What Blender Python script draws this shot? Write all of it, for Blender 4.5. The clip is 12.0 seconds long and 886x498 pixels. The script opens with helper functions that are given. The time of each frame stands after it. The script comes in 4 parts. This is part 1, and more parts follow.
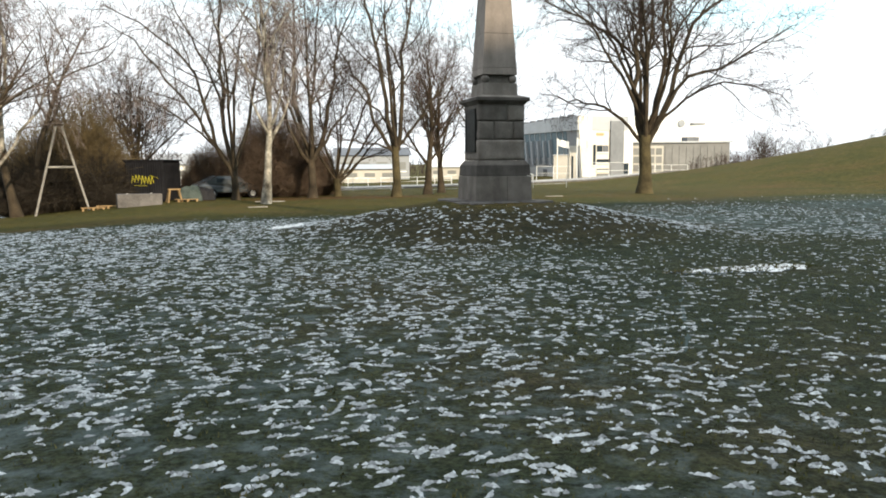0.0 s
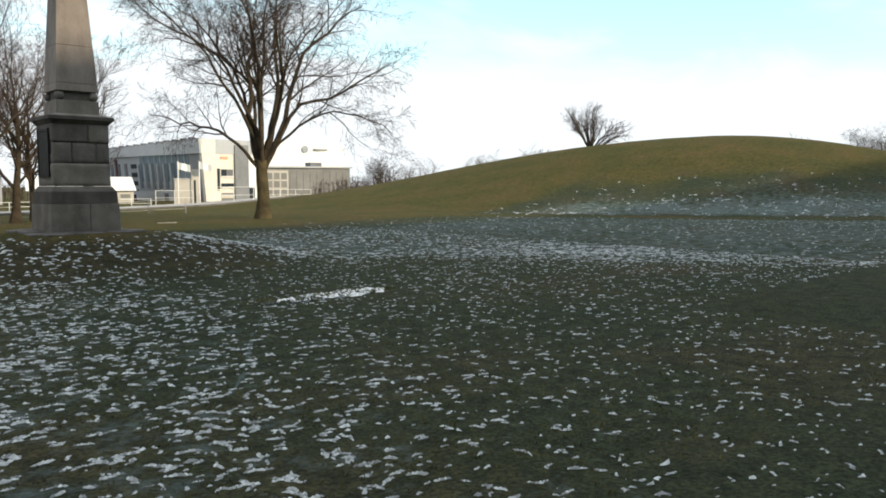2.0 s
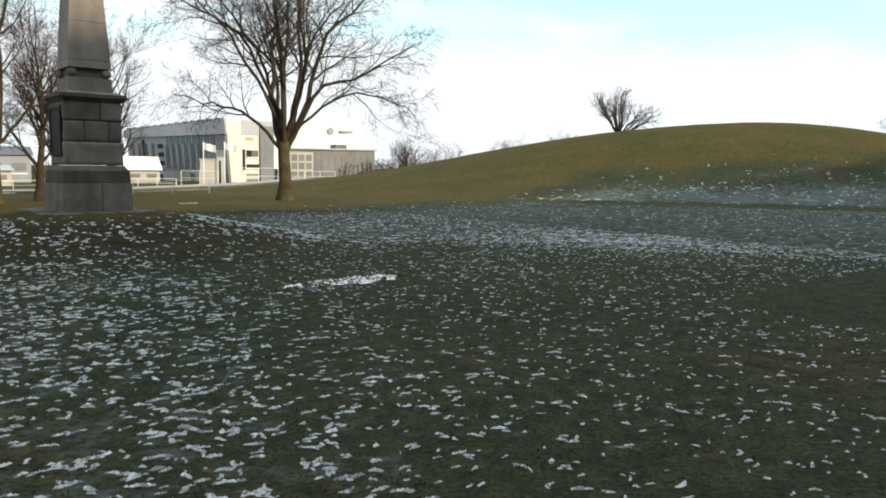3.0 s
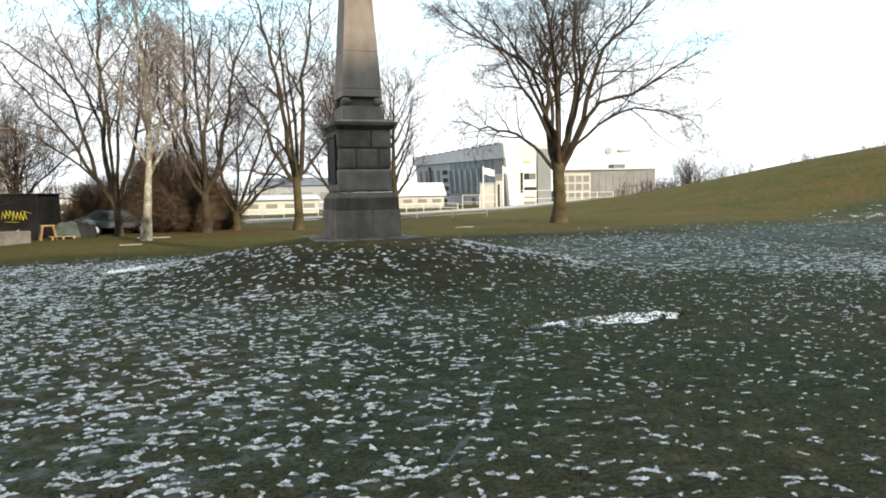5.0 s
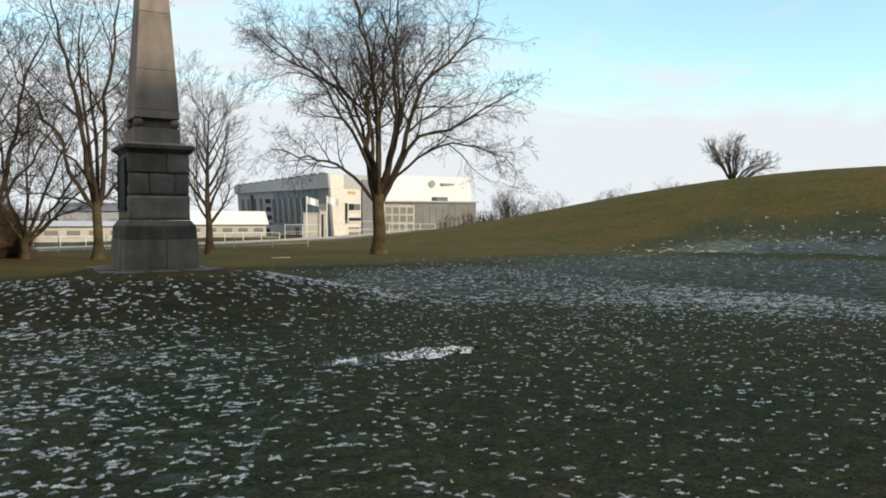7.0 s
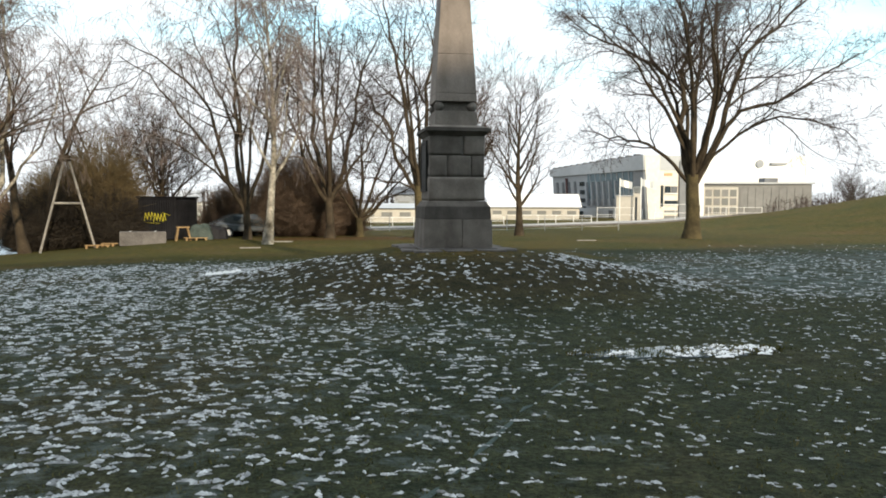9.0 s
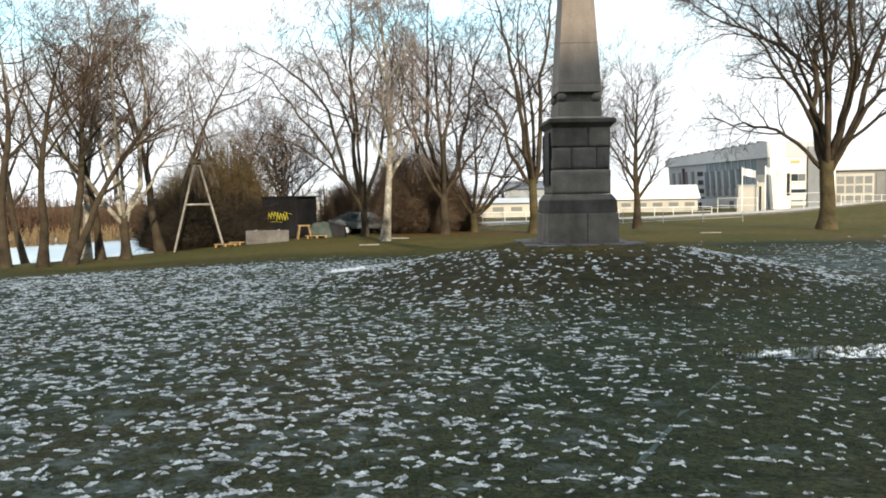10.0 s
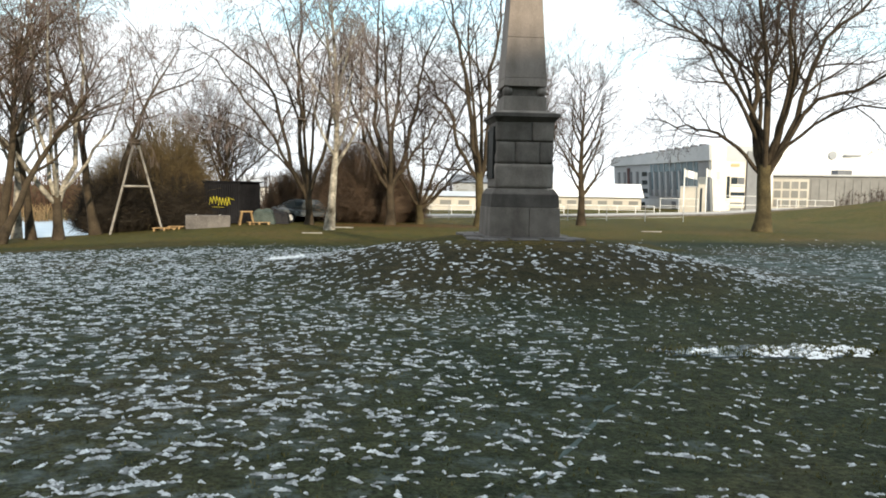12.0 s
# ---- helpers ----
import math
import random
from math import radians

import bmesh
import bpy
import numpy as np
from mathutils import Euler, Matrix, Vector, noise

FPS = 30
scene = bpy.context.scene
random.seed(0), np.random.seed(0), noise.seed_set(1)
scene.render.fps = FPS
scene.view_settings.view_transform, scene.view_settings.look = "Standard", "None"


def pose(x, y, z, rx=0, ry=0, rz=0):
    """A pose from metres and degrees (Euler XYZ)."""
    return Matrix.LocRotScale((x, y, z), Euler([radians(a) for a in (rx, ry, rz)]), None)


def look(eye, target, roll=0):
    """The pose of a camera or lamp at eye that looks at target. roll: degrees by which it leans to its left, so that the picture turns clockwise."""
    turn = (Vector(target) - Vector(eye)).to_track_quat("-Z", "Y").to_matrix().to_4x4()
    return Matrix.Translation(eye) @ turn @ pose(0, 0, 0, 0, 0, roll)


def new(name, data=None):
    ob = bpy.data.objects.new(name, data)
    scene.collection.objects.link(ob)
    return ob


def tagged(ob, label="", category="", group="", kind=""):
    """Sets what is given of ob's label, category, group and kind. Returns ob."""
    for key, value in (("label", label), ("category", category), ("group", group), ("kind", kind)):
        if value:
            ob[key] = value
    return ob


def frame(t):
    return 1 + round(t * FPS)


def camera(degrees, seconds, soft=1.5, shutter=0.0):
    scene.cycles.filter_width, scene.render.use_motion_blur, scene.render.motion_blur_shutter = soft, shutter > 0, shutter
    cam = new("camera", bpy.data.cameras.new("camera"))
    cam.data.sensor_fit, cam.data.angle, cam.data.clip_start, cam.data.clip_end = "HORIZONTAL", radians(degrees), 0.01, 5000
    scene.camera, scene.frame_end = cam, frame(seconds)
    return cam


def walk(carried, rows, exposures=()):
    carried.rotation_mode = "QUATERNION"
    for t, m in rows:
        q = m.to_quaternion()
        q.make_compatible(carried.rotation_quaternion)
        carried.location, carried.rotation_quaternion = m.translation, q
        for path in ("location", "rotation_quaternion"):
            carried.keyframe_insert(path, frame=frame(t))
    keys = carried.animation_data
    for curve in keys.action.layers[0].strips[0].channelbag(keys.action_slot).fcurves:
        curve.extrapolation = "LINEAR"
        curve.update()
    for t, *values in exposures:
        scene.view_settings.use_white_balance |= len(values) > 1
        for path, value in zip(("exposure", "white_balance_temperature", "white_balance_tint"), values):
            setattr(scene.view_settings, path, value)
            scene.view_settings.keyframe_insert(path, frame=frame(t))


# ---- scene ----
cam = camera(60.0, 12.0, soft=1.8)
PATH = [
    (0, (-7.723, -21.747, 1.116), (-7.184, -19.833, 0.895), -0.4),
    (0.5, (-7.357, -21.779, 1.115), (-6.716, -19.892, 0.947), -0.6),
    (1, (-7.108, -21.498, 1.16), (-5.96, -19.871, 0.974), -0.2),
    (1.5, (-7.009, -21.672, 1.164), (-5.693, -20.177, 0.983), -1.6),
    (2, (-6.667, -21.774, 1.196), (-5.318, -20.306, 1.032), -0.1),
    (2.5, (-6.408, -21.707, 1.197), (-5.059, -20.24, 1.032), -0.9),
    (3, (-6.111, -21.479, 1.205), (-4.814, -19.971, 0.999), 0.7),
    (3.5, (-5.745, -20.941, 1.246), (-4.644, -19.282, 1.054), 0.3),
    (5.5, (-4.849, -19.938, 1.174), (-4.19, -18.056, 1.025), -1.0),
    (6, (-4.754, -19.957, 1.203), (-3.883, -18.162, 1.072), -1.4),
    (6.5, (-4.538, -19.981, 1.228), (-3.48, -18.284, 1.174), 0.5),
    (8.3, (-3.795, -19.129, 1.106), (-2.683, -17.476, 0.92), 0.2),
    (8.5, (-3.726, -19.116, 1.112), (-2.799, -17.353, 0.926), -1.1),
    (9, (-3.477, -19.353, 1.141), (-3.147, -17.384, 1.022), 0.2),
    (9.5, (-3.709, -19.139, 1.141), (-3.672, -17.145, 0.989), -0.6),
    (10, (-3.803, -19.077, 1.143), (-3.755, -17.082, 1.013), -1.0),
    (10.5, (-3.858, -18.946, 1.109), (-3.754, -16.952, 0.995), -2.6),
    (11, (-3.856, -18.931, 1.103), (-3.704, -16.94, 1.003), -2.4),
    (11.5, (-3.736, -18.899, 1.107), (-3.519, -16.916, 0.962), -0.2),
    (12, (-3.645, -18.965, 1.113), (-3.46, -16.979, 0.962), 1.0),
]
walk(cam, [(t, look(eye, target, roll)) for t, eye, target, roll in PATH], [
    (0, 0.84), (0.5, 0.95), (1, 0.74), (2, 0.42), (2.5, 0.36), (3.5, 0.58), (5.5, 0.9), (6, 0.50), (6.5, 0.11), (8.5, 0.34), (9, 0.62), (9.5, 0.76), (12, 0.84)])

# ---- light ----
SUN_DIR = Vector((0.30, -0.95, 0.44)).normalized()      # towards the sun
world = bpy.data.worlds.new("world")
scene.world = world
world.use_nodes = True


def sky_world():
    nt = world.node_tree
    nt.nodes.clear()
    out = nt.nodes.new("ShaderNodeOutputWorld")
    bg = nt.nodes.new("ShaderNodeBackground")
    sky = nt.nodes.new("ShaderNodeTexSky")
    sky.sky_type, sky.sun_disc = "NISHITA", False
    sky.sun_elevation = math.asin(SUN_DIR.z)
    sky.sun_rotation = math.atan2(SUN_DIR.x, SUN_DIR.y)
    sky.air_density, sky.dust_density, sky.ozone_density = 1.0, 0.6, 1.0
    co = nt.nodes.new("ShaderNodeTexCoord")
    sep = nt.nodes.new("ShaderNodeSeparateXYZ")
    nt.links.new(co.outputs["Generated"], sep.inputs[0])
    mp = nt.nodes.new("ShaderNodeMapping")
    mp.inputs["Rotation"].default_value = (0.0, radians(6), radians(-48))
    mp.inputs["Scale"].default_value = (0.9, 3.0, 7.5)
    nt.links.new(co.outputs["Generated"], mp.inputs[0])
    nz = nt.nodes.new("ShaderNodeTexNoise")
    nz.inputs["Scale"].default_value, nz.inputs["Detail"].default_value = 1.5, 5.0
    nz.inputs["Distortion"].default_value = 0.35
    nt.links.new(mp.outputs[0], nz.inputs["Vector"])
    # streaks of high cloud, closing towards the horizon
    low = nt.nodes.new("ShaderNodeMapRange")
    low.inputs[1].default_value, low.inputs[2].default_value = 0.06, 0.21
    low.inputs[3].default_value, low.inputs[4].default_value = 0.38, -0.02
    nt.links.new(sep.outputs[2], low.inputs[0])
    add = nt.nodes.new("ShaderNodeMath")
    high = nt.nodes.new("ShaderNodeMapRange")
    high.inputs[1].default_value, high.inputs[2].default_value = 0.38, 0.65
    high.inputs[3].default_value, high.inputs[4].default_value = 0.0, 0.30
    nt.links.new(sep.outputs[2], high.inputs[0])
    west = nt.nodes.new("ShaderNodeMapRange")
    west.inputs[1].default_value, west.inputs[2].default_value = -0.45, 0.35
    west.inputs[3].default_value, west.inputs[4].default_value = 0.16, 0.0
    nt.links.new(sep.outputs[0], west.inputs[0])
    thick = nt.nodes.new("ShaderNodeMath")
    nt.links.new(west.outputs[0], thick.inputs[0])
    nt.links.new(nz.outputs["Fac"], thick.inputs[1])
    both = nt.nodes.new("ShaderNodeMath")
    nt.links.new(low.outputs[0], both.inputs[0])
    nt.links.new(high.outputs[0], both.inputs[1])
    nt.links.new(thick.outputs[0], add.inputs[0])
    nt.links.new(both.outputs[0], add.inputs[1])
    ramp = nt.nodes.new("ShaderNodeMapRange")
    ramp.interpolation_type = "SMOOTHSTEP"
    ramp.inputs[1].default_value, ramp.inputs[2].default_value = 0.50, 0.72
    ramp.inputs[3].default_value = 0.16
    nt.links.new(add.outputs[0], ramp.inputs[0])
    mix = nt.nodes.new("ShaderNodeMix")
    mix.data_type = "RGBA"
    nt.links.new(ramp.outputs[0], mix.inputs[0])
    tint = nt.nodes.new("ShaderNodeMix")
    tint.data_type, tint.blend_type = "RGBA", "MULTIPLY"
    tint.inputs[0].default_value = 1.0
    tint.inputs[7].default_value = (1.40, 1.72, 1.50, 1)
    nt.links.new(sky.outputs[0], tint.inputs[6])
    nt.links.new(tint.outputs[2], mix.inputs[6])
    mix.inputs[7].default_value = (5.1, 5.4, 5.6, 1)
    nt.links.new(mix.outputs[2], bg.inputs[0])
    bg.inputs[1].default_value = 0.15
    nt.links.new(bg.outputs[0], out.inputs[0])


sky_world()
sun = new("sun", bpy.data.lights.new("sun", "SUN"))
sun.data.energy, sun.data.angle, sun.data.color = 3.4, radians(1.2), (1.0, 0.84, 0.62)
sun.matrix_world = look(SUN_DIR * 60, (0, 0, 0))

# ---- materials ----
def mat(name, rough=0.8, metal=0.0):
    m = bpy.data.materials.new(name)
    m.use_nodes = True
    b = m.node_tree.nodes["Principled BSDF"]
    b.inputs["Roughness"].default_value, b.inputs["Metallic"].default_value = rough, metal
    b.inputs["Specular IOR Level"].default_value = 0.5 if rough < 0.55 else 0.12
    return m, m.node_tree, b


def noise_node(nt, scale, detail=4.0, vec=None, rough=0.55):
    n = nt.nodes.new("ShaderNodeTexNoise")
    n.inputs["Scale"].default_value, n.inputs["Detail"].default_value, n.inputs["Roughness"].default_value = scale, detail, rough
    if vec is not None:
        nt.links.new(vec, n.inputs["Vector"])
    return n


def ramp_node(nt, fac, stops):
    r = nt.nodes.new("ShaderNodeValToRGB")
    els = r.color_ramp.elements
    while len(els) < len(stops):
        els.new(0.5)
    for e, (p, c) in zip(els, stops):
        e.position, e.color = p, (*c, 1)
    nt.links.new(fac, r.inputs[0])
    return r


def mix_node(nt, fac, a, b, mode="MIX"):
    m = nt.nodes.new("ShaderNodeMix")
    m.data_type, m.blend_type = "RGBA", mode
    for v, k in ((fac, 0), (a, 6), (b, 7)):
        if isinstance(v, (int, float)):
            m.inputs[k].default_value = v
        elif isinstance(v, tuple):
            m.inputs[k].default_value = (*v, 1)
        else:
            nt.links.new(v, m.inputs[k])
    return m.outputs[2]


def bump(nt, b, height, strength, dist):
    n = nt.nodes.new("ShaderNodeBump")
    n.inputs["Strength"].default_value, n.inputs["Distance"].default_value = strength, dist
    nt.links.new(height, n.inputs["Height"])
    nt.links.new(n.outputs[0], b.inputs["Normal"])


def rough_mat(name, dark, light, scale, rough=0.85, metal=0.0, fine=8.0, depth=0.01, strength=0.4, vary=0.0, grain=0.28, islands=0.0):
    """A surface with variation at two scales in object space, and a fine relief."""
    m, nt, b = mat(name, rough, metal)
    co = nt.nodes.new("ShaderNodeTexCoord").outputs["Object"]
    big = noise_node(nt, scale, 4, co)
    small = noise_node(nt, scale * fine, 3, co)
    col = ramp_node(nt, big.outputs["Fac"], [(0.3, dark), (0.7, light)]).outputs[0]
    g = ramp_node(nt, small.outputs["Fac"], [(0.3, (1 - grain,) * 3), (0.7, (1 + grain * 0.45,) * 3)]).outputs[0]
    col = mix_node(nt, 1.0, col, g, "MULTIPLY")
    if vary:
        info = nt.nodes.new("ShaderNodeObjectInfo")
        v = ramp_node(nt, info.outputs["Random"], [(0.0, (1 - vary,) * 3), (1.0, (1 + vary,) * 3)]).outputs[0]
        col = mix_node(nt, 1.0, col, v, "MULTIPLY")
    if islands:
        geo = nt.nodes.new("ShaderNodeNewGeometry")
        v = ramp_node(nt, geo.outputs["Random Per Island"], [(0.0, (1 - islands * 1.5,) * 3), (0.55, (1 - islands * 0.4,) * 3), (1.0, (1.1,) * 3)]).outputs[0]
        col = mix_node(nt, 1.0, col, v, "MULTIPLY")
    nt.links.new(col, b.inputs["Base Color"])
    bump(nt, b, small.outputs["Fac"], strength, depth)
    return m


def plain(name, col, rough=0.6, metal=0.0):
    return rough_mat(name, tuple(c * 0.93 for c in col), col, 1.0, rough, metal, depth=0.002, strength=0.1, grain=0.05)


def ground_mat():
    m, nt, b = mat("grass", 0.95)
    co = nt.nodes.new("ShaderNodeTexCoord").outputs["Object"]
    def layer(name):
        at = nt.nodes.new("ShaderNodeAttribute")
        at.attribute_name = name
        return at.outputs["Fac"]
    frost = layer("frost")
    big = noise_node(nt, 0.22, 4, co)
    mid = noise_node(nt, 3.4, 6, co, 0.65)
    fine = noise_node(nt, 22.0, 4, co, 0.7)
    # frosted turf in a shaded tone; bare turf drier, yellower, with sunlit brightness painted in
    wet = ramp_node(nt, big.outputs["Fac"], [(0.28, (0.032, 0.045, 0.026)), (0.5, (0.047, 0.055, 0.029)), (0.74, (0.069, 0.058, 0.032))]).outputs[0]
    dry = ramp_node(nt, big.outputs["Fac"], [(0.28, (0.056, 0.060, 0.016)), (0.5, (0.080, 0.071, 0.019)), (0.74, (0.106, 0.074, 0.028))]).outputs[0]
    col = mix_node(nt, ramp_node(nt, frost, [(0.02, (0, 0, 0)), (0.35, (1, 1, 1))]).outputs[0], dry, wet)
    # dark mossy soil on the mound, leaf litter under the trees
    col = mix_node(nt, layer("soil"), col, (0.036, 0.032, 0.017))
    col = mix_node(nt, layer("litter"), col, (0.115, 0.062, 0.026))
    g = ramp_node(nt, mid.outputs["Fac"], [(0.30, (0.42, 0.50, 0.46)), (0.5, (0.92, 0.92, 0.88)), (0.70, (1.46, 1.34, 1.24))]).outputs[0]
    col = mix_node(nt, 1.0, col, g, "MULTIPLY")
    f = ramp_node(nt, fine.outputs["Fac"], [(0.32, (0.35, 0.36, 0.35)), (0.5, (0.95, 0.95, 0.95)), (0.68, (1.6, 1.6, 1.55))]).outputs[0]
    col = mix_node(nt, 1.0, col, f, "MULTIPLY")
    # a thin film of frost where snow lies, in patches
    fr = noise_node(nt, 2.6, 9, co, 0.72)
    mul = nt.nodes.new("ShaderNodeMath")
    mul.operation = "MULTIPLY_ADD"
    nt.links.new(frost, mul.inputs[0])
    mul.inputs[1].default_value = 0.245
    nt.links.new(fr.outputs["Fac"], mul.inputs[2])
    fac = ramp_node(nt, mul.outputs[0], [(0.71, (0, 0, 0)), (0.90, (0.62, 0.62, 0.62))]).outputs[0]
    col = mix_node(nt, fac, col, (0.17, 0.215, 0.22))
    nt.links.new(col, b.inputs["Base Color"])
    bump(nt, b, fine.outputs["Fac"], 1.0, 0.09)
    return m


def stone_mat(name, dark, light, scale, rough, vary):
    """Dressed granite: crystals, cloudy patches, streaks that run down, and a tone of its own for each block."""
    m, nt, b = mat(name, rough)
    co = nt.nodes.new("ShaderNodeTexCoord").outputs["Object"]
    cloud = noise_node(nt, scale, 5, co, 0.6)
    crystal = noise_node(nt, 70, 2, co)
    mp = nt.nodes.new("ShaderNodeMapping")
    mp.inputs["Scale"].default_value = (2.2, 2.2, 0.6)
    nt.links.new(co, mp.inputs[0])
    streak = noise_node(nt, 1.3, 4, mp.outputs[0], 0.6)
    col = ramp_node(nt, cloud.outputs["Fac"], [(0.3, dark), (0.7, light)]).outputs[0]
    col = mix_node(nt, 1.0, col, ramp_node(nt, crystal.outputs["Fac"], [(0.3, (0.75,) * 3), (0.7, (1.2,) * 3)]).outputs[0], "MULTIPLY")
    col = mix_node(nt, 1.0, col, ramp_node(nt, streak.outputs["Fac"], [(0.34, (0.80, 0.79, 0.78)), (0.58, (1.04,) * 3)]).outputs[0], "MULTIPLY")
    info = nt.nodes.new("ShaderNodeObjectInfo")
    v = ramp_node(nt, info.outputs["Random"], [(0.0, (1 - vary,) * 3), (1.0, (1 + vary, 1 + vary * 0.94, 1 + vary * 0.85))]).outputs[0]
    col = mix_node(nt, 1.0, col, v, "MULTIPLY")
    nt.links.new(col, b.inputs["Base Color"])
    bump(nt, b, cloud.outputs["Fac"], 0.5, 0.02)
    return m


GRASS = ground_mat()
DEEP_SNOW = rough_mat("deep_snow", (0.78, 0.80, 0.80), (0.90, 0.91, 0.91), 4.0, 0.6, depth=0.01, strength=0.4, grain=0.1)
SNOW = rough_mat("snow", (0.38, 0.41, 0.425), (0.67, 0.71, 0.725), 4.0, 0.6, depth=0.01, strength=0.5, islands=0.42)
BLADE = rough_mat("grass_blades", (0.06, 0.075, 0.022), (0.15, 0.125, 0.05), 1.4, 0.8)
GRANITE = stone_mat("granite", (0.100, 0.091, 0.083), (0.195, 0.179, 0.163), 1.6, 0.8, vary=0.42)
GRANITE_WARM = stone_mat("granite_warm", (0.205, 0.180, 0.160), (0.29, 0.255, 0.228), 1.2, 0.8, vary=0.12)
BRONZE = rough_mat("bronze", (0.018, 0.020, 0.020), (0.04, 0.042, 0.04), 5.0, 0.5, 0.6)
BARK = rough_mat("bark", (0.030, 0.024, 0.018), (0.085, 0.066, 0.044), 1.6, 0.95, fine=9, depth=0.03, strength=0.8)
BARK_MOSS = rough_mat("bark_moss", (0.042, 0.036, 0.021), (0.115, 0.092, 0.048), 1.3, 0.95, fine=9, depth=0.03, strength=0.8)
TWIG = rough_mat("twigs", (0.045, 0.034, 0.030), (0.095, 0.070, 0.060), 0.8, 0.9)
TWIG_RED = rough_mat("twigs_reddish", (0.085, 0.050, 0.034), (0.16, 0.095, 0.062), 0.8, 0.9)
TWIG_PALE = rough_mat("twigs_birch", (0.12, 0.095, 0.085), (0.23, 0.19, 0.17), 0.8, 0.9)
BIRCH = rough_mat("birch_bark", (0.05, 0.042, 0.03), (0.52, 0.48, 0.40), 1.3, 0.8, fine=5, depth=0.01, grain=0.5)
SHRUB = rough_mat("shrub_twigs", (0.10, 0.072, 0.054), (0.20, 0.145, 0.105), 0.7, 0.95)
WILLOW = rough_mat("olive_twigs", (0.105, 0.080, 0.042), (0.22, 0.165, 0.085), 0.7, 0.95)
BLACKISH = rough_mat("dark_twigs", (0.03, 0.026, 0.022), (0.07, 0.058, 0.045), 0.7, 0.95)
TARP_GREEN = rough_mat("green_tarpaulin", (0.035, 0.05, 0.045), (0.08, 0.10, 0.09), 2.5, 0.6)
CAR_GREY = plain("grey_car_paint", (0.10, 0.11, 0.12), 0.25, 0.4)
CAR_BLUE = plain("blue_car_paint", (0.04, 0.05, 0.08), 0.25, 0.4)
BRICKRED = rough_mat("dark_red_pillar", (0.10, 0.06, 0.06), (0.16, 0.09, 0.085), 1.0, 0.7)
CONCRETE = rough_mat("concrete", (0.095, 0.088, 0.084), (0.18, 0.168, 0.16), 1.5, 0.9, fine=14, depth=0.004)
WHITE = plain("white_paint", (0.78, 0.77, 0.74), 0.5)
CREAM = rough_mat("cream_cladding", (0.42, 0.39, 0.34), (0.52, 0.485, 0.43), 0.25, 0.6, depth=0.002, strength=0.1, grain=0.06)
GREY_CLAD = rough_mat("grey_cladding", (0.24, 0.25, 0.265), (0.31, 0.32, 0.335), 0.18, 0.5, depth=0.002, strength=0.1, grain=0.06)
DARK_CLAD = rough_mat("dark_grey_cladding", (0.08, 0.085, 0.095), (0.13, 0.135, 0.15), 0.3, 0.5, depth=0.002, strength=0.1, grain=0.06)
ROOFING = rough_mat("roofing", (0.36, 0.37, 0.385), (0.44, 0.45, 0.465), 0.2, 0.5, depth=0.002, strength=0.1, grain=0.06)
CREAM_PALE = rough_mat("pale_cream_render", (0.62, 0.57, 0.50), (0.74, 0.69, 0.61), 0.3, 0.7, depth=0.002, strength=0.1, grain=0.08)
CORNER_CLAD = rough_mat("mid_grey_cladding", (0.15, 0.155, 0.165), (0.21, 0.215, 0.225), 0.3, 0.5, depth=0.002, strength=0.1, grain=0.08)
SIGN_ORANGE = plain("faded_orange_paint", (0.62, 0.36, 0.20), 0.6)
GLASS = plain("dark_window_glass", (0.03, 0.04, 0.05), 0.1)
BLUE_GLASS = plain("blue_window_glass", (0.12, 0.17, 0.20), 0.25)
GREY_GLASS = plain("grey_window_glass", (0.20, 0.20, 0.19), 0.3)
ASPHALT = rough_mat("pale_road", (0.30, 0.295, 0.285), (0.42, 0.41, 0.395), 0.5, 0.9)
BLACK = rough_mat("black_paint", (0.010, 0.010, 0.012), (0.022, 0.022, 0.025), 0.9, 0.6, depth=0.003)
WOOD = rough_mat("pale_wood", (0.26, 0.17, 0.085), (0.38, 0.26, 0.13), 3.0, 0.8)
GREY_WOOD = rough_mat("weathered_wood", (0.20, 0.19, 0.175), (0.36, 0.34, 0.31), 3.0, 0.85)
YELLOW = plain("yellow_paint", (0.62, 0.56, 0.05), 0.6)
STEEL = plain("galvanised_steel", (0.45, 0.46, 0.47), 0.45, 0.6)
ICE = rough_mat("ice", (0.035, 0.05, 0.042), (0.075, 0.105, 0.10), 6.0, 0.8, depth=0.004)
LAKE_ICE = rough_mat("lake_ice", (0.42, 0.50, 0.56), (0.58, 0.66, 0.72), 0.12, 0.4, depth=0.002, strength=0.1, grain=0.08)
WING = rough_mat("wing_cladding", (0.17, 0.165, 0.16), (0.25, 0.245, 0.235), 0.2, 0.6, depth=0.002, strength=0.1, grain=0.06)
REED = rough_mat("reeds", (0.26, 0.17, 0.08), (0.42, 0.29, 0.15), 0.8, 0.95)
WATER, _nt, _b = mat("water", 0.06)
_b.inputs["Base Color"].default_value = (0.12, 0.15, 0.16, 1)
_b.inputs["IOR"].default_value = 1.33
_n = noise_node(_nt, 1.2, 3, _nt.nodes.new("ShaderNodeTexCoord").outputs["Object"])
bump(_nt, _b, _n.outputs["Fac"], 0.08, 0.05)

# ---- helpers of this scene ----
def mesh_of(name, verts, faces, material, smooth=False):
    me = bpy.data.meshes.new(name)
    me.from_pydata([tuple(v) for v in verts], [], [tuple(f) for f in faces])
    me.materials.append(material)
    if smooth:
        me.shade_smooth()
    return me


